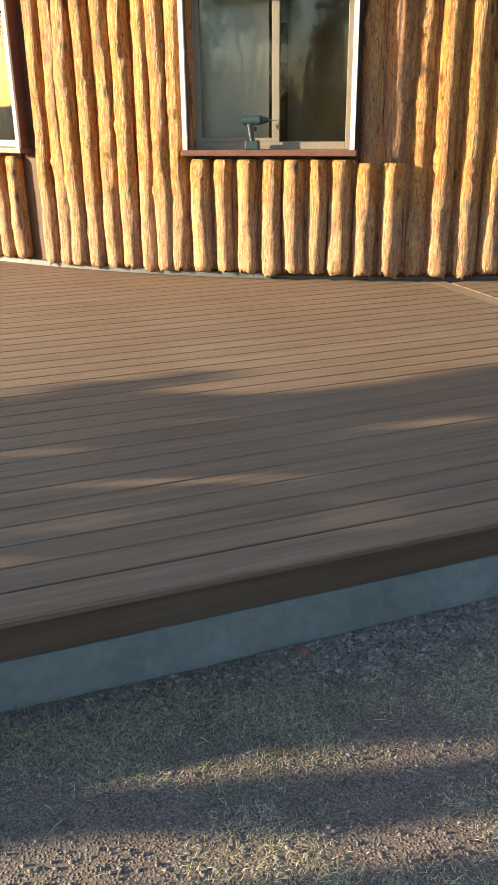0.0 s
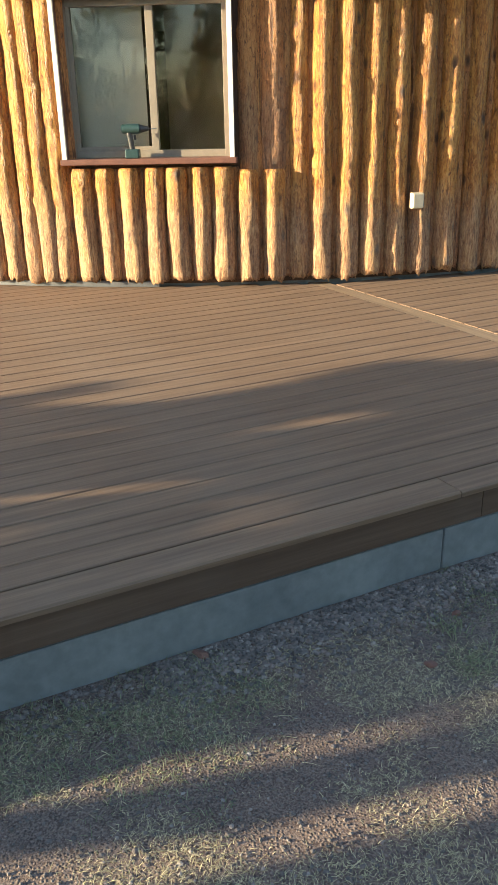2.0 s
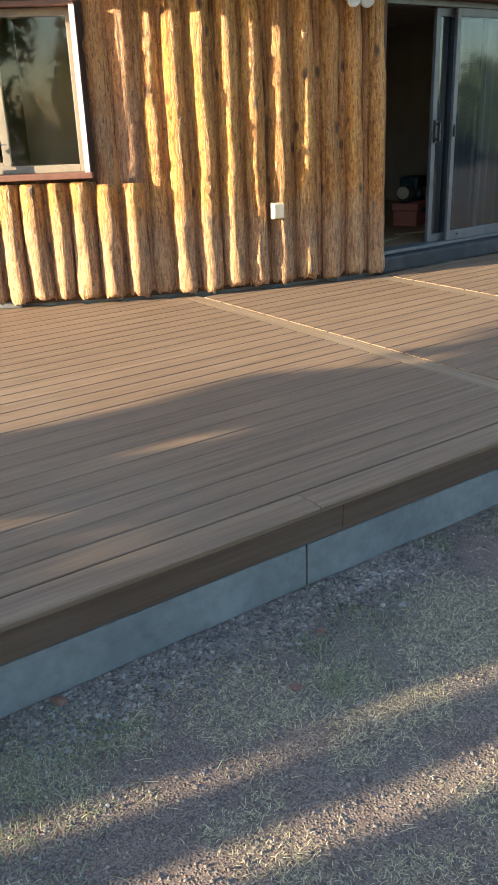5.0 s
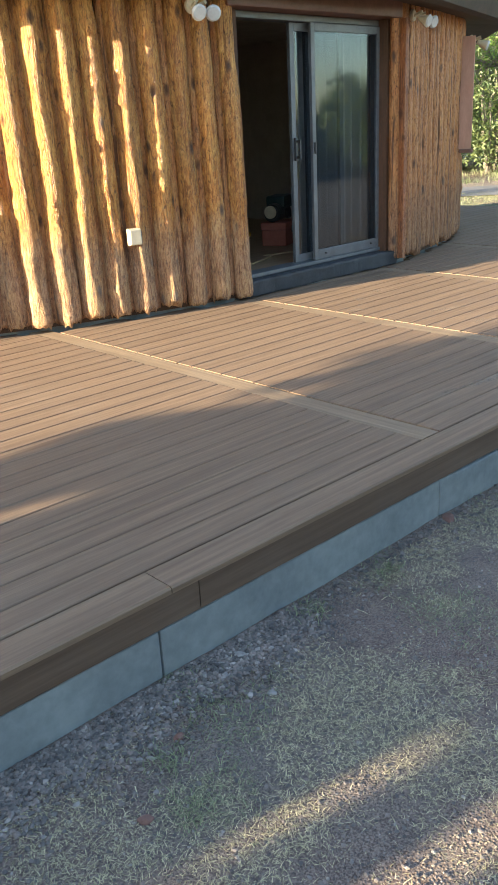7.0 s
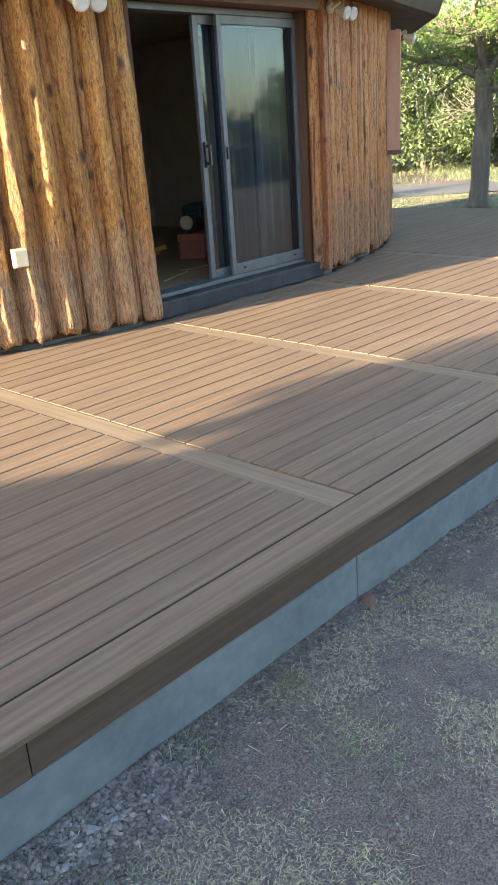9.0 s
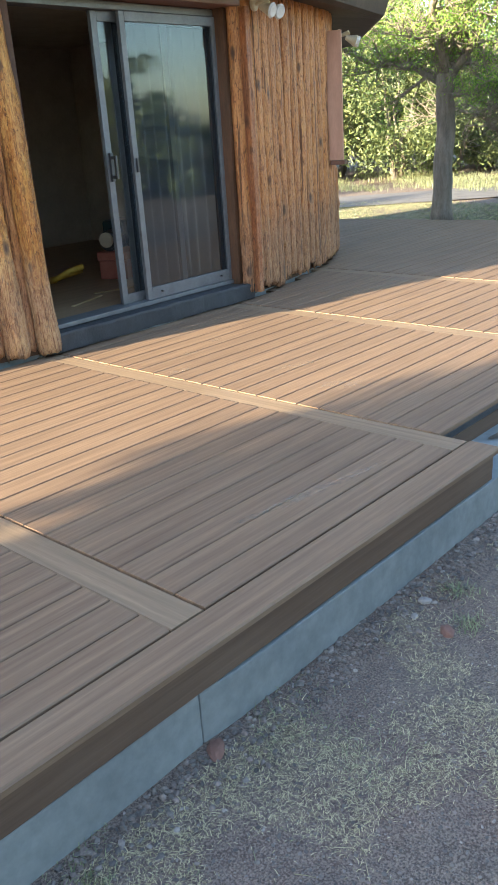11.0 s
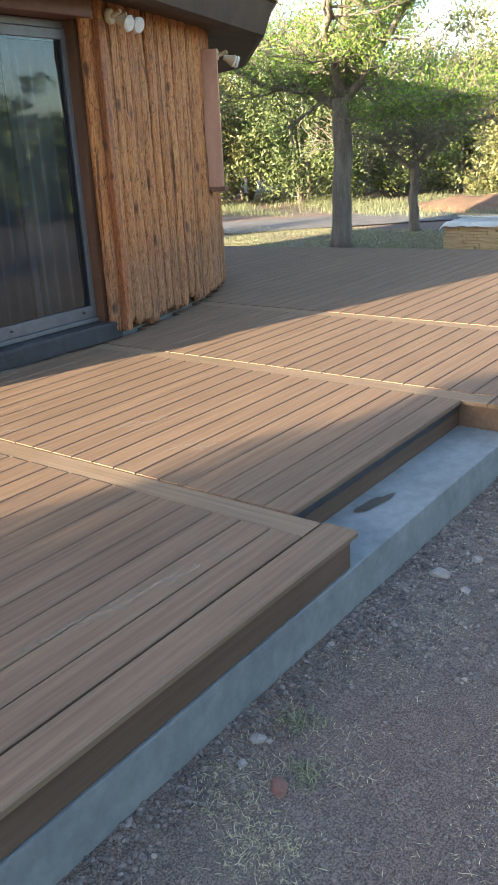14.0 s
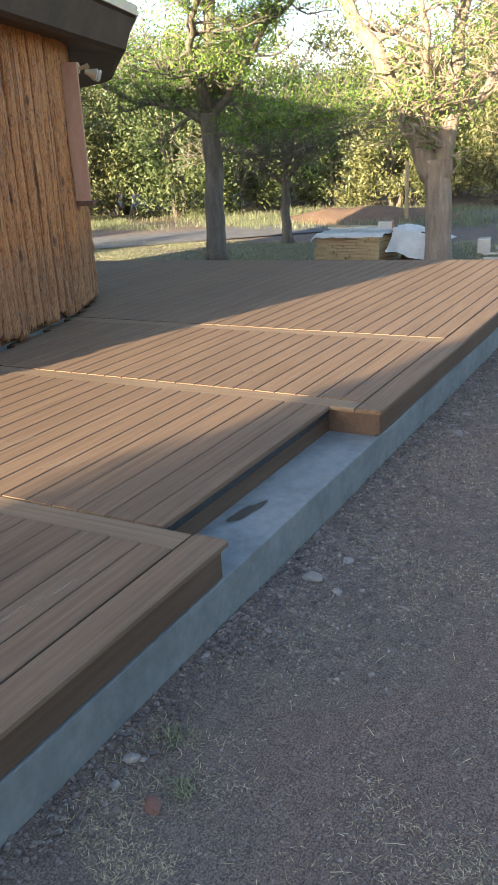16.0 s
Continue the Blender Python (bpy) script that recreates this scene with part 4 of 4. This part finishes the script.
blades("dry_grass", patchy(120000, -1.5, 5.3, -0.2, 2.25, 2.1, 0.04, 3), 0.020, 0.0009, DRY_GRASS, "thin dry yellow grass on bare earth", 0.72, 3)
blades("dry_grass", patchy(22000, 4.6, 12, -0.2, 2.2, 1.3, 0.2, 4), 0.02, 0.001, DRY_GRASS, "sparse dry grass on bare earth", 0.75, 4)
blades("straw", patchy(700, -0.8, 10, 0.2, 2.28, 0.9, -0.6, 6), 0.06, 0.0013, DRY_GRASS, "loose straw stalks on the ground", 0.97, 6)
blades("green_grass", patchy(8000, -1.4, 4.4, 1.4, 2.32, 1.7, 0.2, 8), 0.027, 0.0011, GREEN_GRASS, "green grass along the footing", 0.45, 8)
for i, (x, y) in enumerate(((2.02, 1.98), (5.12, 2.12), (4.95, 1.98), (3.35, 2.2), (2.9, 2.22), (1.95, 1.78))):
    xy = np.random.default_rng(40 + i).normal(size=(110, 2)) * 0.035 + (x, y)
    ob = blades("grass_tuft", xy, 0.036, 0.0015, GREEN_GRASS, "small green grass tuft in the gravel", 0.3, 50 + i)
    tagged(ob, group="green tufts")
blades("verge_grass", patchy(14000, 20.5, 27, 3, 17, 0.4, -0.1, 9), 0.2, 0.004, GREEN_GRASS, "tall pale grass along the wood's edge", 0.1, 9)
blades("lawn", patchy(30000, 14.0, 18.8, 3, 13, 0.5, -0.6, 10), 0.05, 0.006, GREEN_GRASS, "short dull green lawn under the trees", 0.4, 10)


# ---- stones ----
def pebbles(name, xy, sizes, mat, label, seed):
    """Angular stones pressed a little into the ground, in one mesh."""
    g = np.random.default_rng(seed)
    b = bmesh.new()
    bmesh.ops.create_icosphere(b, subdivisions=1, radius=1)
    base = np.array([q.co[:] for q in b.verts])
    fc = np.array([[q.index for q in p.verts] for p in b.faces])
    b.free()
    v, f = [], []
    for i, ((x, y), s) in enumerate(zip(xy, sizes)):
        q = base * (1 + g.uniform(-0.28, 0.28, (len(base), 1))) * s * g.uniform((0.7, 0.6, 0.4), (1.3, 1.1, 0.8))
        a = g.uniform(0, 6.28)
        q = q @ np.array([[math.cos(a), -math.sin(a), 0], [math.sin(a), math.cos(a), 0], [0, 0, 1]])
        v.append(q + (x, y, ground_height(x, y) + s * 0.2))
        f.append(fc + i * len(base))
    return tagged(raw(name, np.concatenate(v).tolist(), np.concatenate(f).tolist(), mat), label, "gravel", kind="stuff")


def along(n, x0, x1, seed, wide):
    g = np.random.default_rng(seed)
    return np.c_[g.uniform(x0, x1, n), 2.31 - np.abs(g.normal(size=n)) * wide]


isl = GRAVEL.node_tree
geo = isl.nodes.new("ShaderNodeNewGeometry")
pb = isl.nodes["Principled BSDF"]
old = pb.inputs["Base Color"].links[0].from_socket
isl.links.new(mix(isl, 0.7, old, ramp(isl, geo.outputs["Random Per Island"], (0, (0.10, 0.09, 0.085)), (0.5, (0.36, 0.33, 0.31)), (0.8, (0.46, 0.36, 0.32)), (0.93, (0.58, 0.54, 0.5)), (1, (0.8, 0.77, 0.73))), "OVERLAY"), pb.inputs["Base Color"])
g = np.random.default_rng(2)
pebbles("gravel", along(5200, 1.0, 2.9, 1, 0.13), g.uniform(0.004, 0.012, 5200), GRAVEL, "grey crushed stone along the concrete footing", 1)
pebbles("gravel", along(4000, -1, 12, 2, 0.09), g.uniform(0.005, 0.013, 4000), GRAVEL, "grey crushed stone along the concrete footing", 2)
pebbles("gravel", along(5500, 5.6, 9.5, 3, 0.36), g.uniform(0.004, 0.012, 5500), GRAVEL, "spread grey gravel before the step-back in the deck", 3)
pebbles("grit", np.c_[g.uniform(-0.8, 9.5, 26000), g.uniform(0.2, 2.3, 26000)], g.uniform(0.002, 0.0075, 26000), GRAVEL, "fine grit over the bare earth", 4)


def stone(at, size, seed, mat, label, name="stone"):
    b = bmesh.new()
    bmesh.ops.create_icosphere(b, subdivisions=3, radius=1)
    for q in b.verts:
        d = 1 + 0.3 * noise.noise(q.co * 1.2 + Vector((seed, 0, 0))) + 0.08 * noise.noise(q.co * 4 + Vector((seed, 3, 0)))
        q.co = Vector((q.co.x * size[0], q.co.y * size[1], max(q.co.z, -0.5) * size[2])) * d
    ob = link(name, b, mat)
    ob.location = (*at, ground_height(*at) + size[2] * 0.3)
    ob.rotation_euler = (0, 0, seed * 1.3)
    return tagged(ob, label, "stone", "loose stones")


for i, (x, y, s) in enumerate(((2.52, 2.22, 0.022), (2.40, 2.17, 0.016), (4.99, 2.19, 0.026), (4.88, 2.17, 0.018), (6.25, 2.14, 0.045), (6.45, 2.06, 0.03), (6.18, 2.0, 0.025), (2.45, 1.99, 0.016), (8.3, 2.05, 0.04), (8.7, 2.1, 0.03))):
    stone((x, y), (s, s * 0.75, s * 0.5), i + 2.0, PALE_STONE, "small pale stone on the gravel")
for i, (x, y, s) in enumerate(((1.83, 1.865, 0.022), (4.86, 2.02, 0.035), (1.17, 2.28, 0.03), (2.1, 2.05, 0.02))):
    stone((x, y), (s, s * 0.7, s * 0.5), i + 31.0, RED_LEAF, "small reddish-brown stone on the ground")
stone((3.905, 2.275), (0.05, 0.028, 0.014), 61.0, RED_LEAF, "flat red brick shard against the footing", "brick_shard")
v, f = [(0, 0, 0)], []
for i in range(24):
    a = i / 24 * 2 * math.pi
    r = 1 + 0.5 * noise.noise((math.cos(a) * 1.6, math.sin(a) * 1.6, 4))
    v.append((0.13 * r * math.cos(a), 0.035 * r * math.sin(a), 0))
    f.append((0, 1 + i, 1 + (i + 1) % 24))
ob = raw("wet_patch", v, f, WET)
ob.location, ob.rotation_euler = (6.37, 2.53, 0.1775), (0, 0, -0.2)
tagged(ob, "dark wet stain on the concrete ledge", "stain")

# ---- on the wall ----
out = empty("outlet_box", pose(*polar(-15.1, 7.79, 0.93), 0, 0, -15.1), label="cream weatherproof outlet box on a log", category="outlet")
part("body", block(-0.05, 0.05, -0.055, 0.0, 0.0, 0.125, 0.008), CREAM, out)
part("cover", block(-0.045, 0.045, -0.072, -0.056, 0.006, 0.119, 0.006), CREAM, out, "hinged cream cover")
part("hinge", rod(0.005, 0.005, 0.1, pose(0.047, -0.06, 0.012), 10), STEEL, out)


def flood_light(a, z, turn):
    """A twin outdoor floodlight: round base, two swivel arms, two bulbs."""
    root = empty("flood_light", pose(*polar(a, 7.80, z), 0, 0, a), label="cream twin floodlight under the eave", category="lamp", group="floodlights")
    part("base", rod(0.055, 0.05, 0.03, pose(0, 0.01, 0, 90), 24, None, 0.006), CREAM, root)
    for s, w in ((-0.35, 38), (1.0, -35)):
        arm = part("arm", rod(0.014, 0.014, 0.09, pose(0.01 + 0.03 * s, -0.02, -0.005, 70, 50 * s, 0), 12), CREAM, root)
        c = Vector((0.02 + 0.11 * s, -0.075, -0.03))
        m = Matrix.Translation(c) @ pose(0, 0, 0, 110, 0, w * s * 0.7 + turn)
        b = rod(0.022, 0.036, 0.05, m, 20)
        rod(0.036, 0.058, 0.055, m @ pose(0, 0, 0.05), 20, b)
        bulb = part("bulb", b, CREAM, root)
        part("lens", rod(0.058, 0.045, 0.014, m @ pose(0, 0, 0.105), 20), LENS, bulb, "frosted lens")
    return root


flood_light(-10.4, 2.60, 0)
flood_light(9.75, 2.645, 10)
flood_light(25.5, 2.55, 30)

# ---- cordless drill on the window sill ----
p = polar(-32.1, 7.74, SILL + 0.001)
drill = empty("cordless_drill", pose(*p, 0, 0, -31), label="teal and black cordless drill standing on the window sill", category="drill")
drill.scale = (1.25, 1.25, 1.25)
b = block(-0.045, 0.045, -0.035, 0.035, 0.0, 0.055, 0.008)
part("battery", b, TEAL, drill)
b = rod(0.017, 0.02, 0.105, pose(0.0, 0, 0.05, 0, -8, 0), 16)
part("grip", b, BLACK, drill)
b = rod(0.028, 0.03, 0.12, pose(-0.06, 0, 0.175, 0, 90, 0), 18, None, 0.006)
part("motor_housing", b, TEAL, drill)
b = rod(0.024, 0.012, 0.05, pose(0.062, 0, 0.175, 0, 90, 0), 16)
chuck = part("chuck", b, BLACK, drill)
part("bit", rod(0.004, 0.003, 0.05, pose(0.112, 0, 0.175, 0, 90, 0), 8), STEEL, chuck)
part("trigger", block(0.014, 0.028, -0.008, 0.008, 0.11, 0.14, 0.003), BLACK, drill)

# ---- just inside the door: a shop vacuum on its case ----
box = empty("tool_case", pose(7.58, 6.95, 0.501, 0, 0, 25), label="dull red tool case on the floor inside the door", category="case")
part("body", block(-0.2, 0.2, -0.14, 0.14, 0.0, 0.17, 0.012), RED_CASE, box)
part("lid", block(-0.21, 0.21, -0.15, 0.15, 0.172, 0.25, 0.014), RED_CASE, box)
part("clasp", block(-0.03, 0.03, -0.165, -0.148, 0.13, 0.2, 0.004), BLACK, box)
vac = empty("compressor", pose(7.56, 6.95, 0.752, 0, 0, 25), label="dark green compressor resting on a red tool case", category="compressor")
vac.scale = (1.35, 1.35, 1.35)
b = rod(0.07, 0.07, 0.3, pose(-0.16, 0, 0.075, 0, 90, 0), 20, None, 0.015)
part("tank", b, BLACK, vac)
part("motor", block(-0.06, 0.18, -0.08, 0.08, 0.1, 0.2, 0.02), TEAL, vac)
part("knob", rod(0.045, 0.04, 0.03, pose(0.02, -0.068, 0.06, 90), 18, None, 0.005), BLACK, vac)
part("end_cap", rod(0.05, 0.05, 0.02, pose(-0.19, 0, 0.085, 0, 90, 0), 20, None, 0.005), CREAM, vac, "pale round end cap")
pts = [(7.12, 6.95, 0.66), (7.0, 6.98, 0.64), (6.9, 7.1, 0.56), (6.95, 7.3, 0.525), (7.2, 7.4, 0.525), (7.5, 7.5, 0.525)]
p2, r2 = limb(pts, 0.026, 0.026, 0.0, 1, 4)
v, f = tube(p2, r2, 10)
tagged(raw("hose", v, f, YELLOW, None, True), "yellow hose curling over the floor", "hose")
for i, (x, y, a) in enumerate(((6.6, 6.25, 20), (7.05, 6.4, -15))):
    tagged(link("wood_strip", block(-0.22, 0.22, -0.012, 0.012, 0.0, 0.012, 0.002, None, pose(x, y, 0.501, 0, 0, a)), WICKER), "thin wooden strip lying on the floor", "offcut", "offcuts on the floor")

# ---- past the deck's far end ----
pallet = empty("lumber_stack", pose(15.98, 5.7, 0.0, 0, 0, -4), label="stack of short light wooden slats on the ground", category="lumber")
random.seed(4)
for r in range(9):
    y = -0.56
    while y < 0.5:
        w = random.uniform(0.12, 0.3)
        w = min(w, 0.56 - y)
        ob = part("slat", block(-0.35 + random.uniform(-0.03, 0.02), 0.4, y + 0.003, y + w - 0.003, 0.01 + r * 0.045, 0.05 + r * 0.045, 0.003), WICKER, pallet)
        y += w


def sheet(name, x0, x1, y0, y1, height, label, seed):
    """A crumpled sheet laid over a heap: height gives its lie at a place."""
    nx, ny = 26, 30
    v, f = [], []
    for layer in (0, 0.006):
        for j in range(ny + 1):
            for i in range(nx + 1):
                x, y = x0 + (x1 - x0) * i / nx, y0 + (y1 - y0) * j / ny
                z = height(x, y) + 0.028 * noise.noise((x * 5, y * 5, seed)) + 0.014 * noise.noise((x * 14, y * 14, seed)) + layer
                v.append((x + 0.05 * noise.noise((y * 3, seed, 1)), y + 0.05 * noise.noise((x * 3, seed, 5)), max(z, 0.012 + layer)))
    m = (nx + 1) * (ny + 1)
    for j in range(ny):
        for i in range(nx):
            a = j * (nx + 1) + i
            f += [(a + m, a + 1 + m, a + nx + 2 + m, a + nx + 1 + m), (a, a + nx + 1, a + nx + 2, a + 1)]
    return tagged(raw(name, v, f, TARP, None, True), label, "tarp")


sheet("tarp", 15.58, 16.5, 5.1, 6.3, lambda x, y: 0.45 - 1.0 * max(0, 15.63 - x) - 1.2 * max(0, y - 6.24), "wrinkled pale tarp over the lumber stack", 3)
sheet("tarp", 15.6, 16.6, 4.25, 5.08, lambda x, y: 0.50 - 0.9 * max(0, 15.95 - x) - 0.3 * max(0, 4.9 - y), "pale tarp draped over a heap beside the lumber", 8)
heap = stone((16.2, 4.65), (0.32, 0.36, 0.34), 71.0, EARTH, "covered heap under the pale tarp", "heap")
can = empty("carton", pose(16.0, 5.25, 0.50, 0, 0, 20), label="small white carton with a red end on the tarp", category="carton")
part("box", block(-0.07, 0.07, -0.13, 0.08, 0.0, 0.1, 0.004), LENS, can)
part("red_end", block(-0.071, 0.071, -0.16, -0.131, 0.0, 0.105, 0.004), RED_CASE, can)
for i, (x, y, z, a) in enumerate(((15.9, 5.9, 0.505, 75), (16.1, 5.6, 0.51, 88), (15.9, 5.5, 0.51, 100), (16.2, 6.1, 0.51, 60))):
    tagged(link("offcut", block(-0.25, 0.25, -0.04, 0.04, 0, 0.025, 0.003, None, pose(x, y, z, 0, 0, a)), WICKER if i % 2 else LENS), "loose board offcut on the tarp", "offcut", "offcuts on the tarp")
for i, (x, y, a) in enumerate(((16.3, 3.6, 80), (16.9, 3.75, 95), (17.5, 3.7, 60))):
    tagged(link("offcut", block(-0.15, 0.15, -0.03, 0.03, 0, 0.03, 0.003, None, pose(x, y, 0.004, 0, 0, a)), LENS), "pale board offcut on the ground", "offcut", "offcuts on the ground")
b = block(-0.15, 0.15, -0.1, 0.1, 0, 0.22, 0.01, None, pose(17.2, 3.95, 0.0, 0, 0, 10))
tagged(link("pail", b, LENS), "pale square pail behind the forked tree", "pail")
v, f = [], []
nn = 40
for j in range(nn + 1):
    for i in range(nn + 1):
        x, y = (i / nn - 0.5) * 3.4, (j / nn - 0.5) * 5.4
        q = max(0, 1 - (x / 1.6) ** 2 - (y / 2.6) ** 2)
        v.append((23.4 + x, 8.2 + y, -0.03 + 0.32 * q ** 0.8 * (1 + 0.35 * noise.noise((x * 1.3, y * 1.3, 2))) + 0.03 * noise.noise((x * 6, y * 6, 1)) * q))
for j in range(nn):
    for i in range(nn):
        a = j * (nn + 1) + i
        f.append((a, a + 1, a + nn + 2, a + nn + 1))
tagged(raw("earth_mound", v, f, EARTH, None, True), "mound of reddish earth beyond the driveway", "earth mound", kind="stuff")
post = link("marker_post", rod(0.045, 0.04, 1.25, None, 12, None, 0.008), WICKER)
post.location = (22.3, 6.9, 0.1)
tagged(post, "weathered wooden marker post by the mound", "post")


# pale scuffs on the boards
def scuff(x, y, rx, ry, seed):
    v, f = [(0, 0, 0)], []
    for i in range(20):
        a = i / 20 * 2 * math.pi
        r = 1 + 0.6 * noise.noise((math.cos(a) * 1.8 + seed, math.sin(a) * 1.8, seed))
        v.append((rx * r * math.cos(a), ry * r * math.sin(a), 0))
        f.append((0, 1 + i, 1 + (i + 1) % 20))
    ob = raw("scuff", v, f, SCUFF)
    ob.location = (x, y, DECK + 0.003)
    ob.rotation_euler = (0, 0, -0.15)
    return tagged(ob, "pale dried mud scuff on the deck boards", "stain", "scuffs on the deck")


SCUFF, nt, b = material("dried_mud", 0.9)
b.inputs["Base Color"].default_value = (0.42, 0.34, 0.26, 1)
clear = nt.nodes.new("ShaderNodeBsdfTransparent")
sm = nt.nodes.new("ShaderNodeMixShader")
nt.links.new(ramp(nt, grain(nt, coords(nt, (18, 40, 18)), 1.0, 5), (0.42, (0, 0, 0)), (0.68, (0.42,) * 3)), sm.inputs[0])
nt.links.new(clear.outputs[0], sm.inputs[1])
nt.links.new(b.outputs[0], sm.inputs[2])
nt.links.new(sm.outputs[0], nt.nodes["Material Output"].inputs[0])
for i, (x, y, rx, ry) in enumerate(((6.19, 3.51, 0.10, 0.035), (6.44, 3.91, 0.13, 0.03), (6.26, 3.40, 0.09, 0.035), (6.30, 3.98, 0.08, 0.03), (6.28, 4.75, 0.07, 0.04), (5.95, 4.5, 0.09, 0.03), (8.05, 3.4, 0.06, 0.03), (6.62, 4.85, 0.06, 0.03), (4.85, 2.72, 0.26, 0.03), (5.2, 2.66, 0.16, 0.025))):
    scuff(x, y, rx, ry, i * 2.3 + 1)
blades("lawn", patchy(16000, 14.0, 19.0, 3, 13, 0.5, -0.5, 14), 0.05, 0.006, DRY_GRASS, "short pale grass under the trees", 0.5, 14)
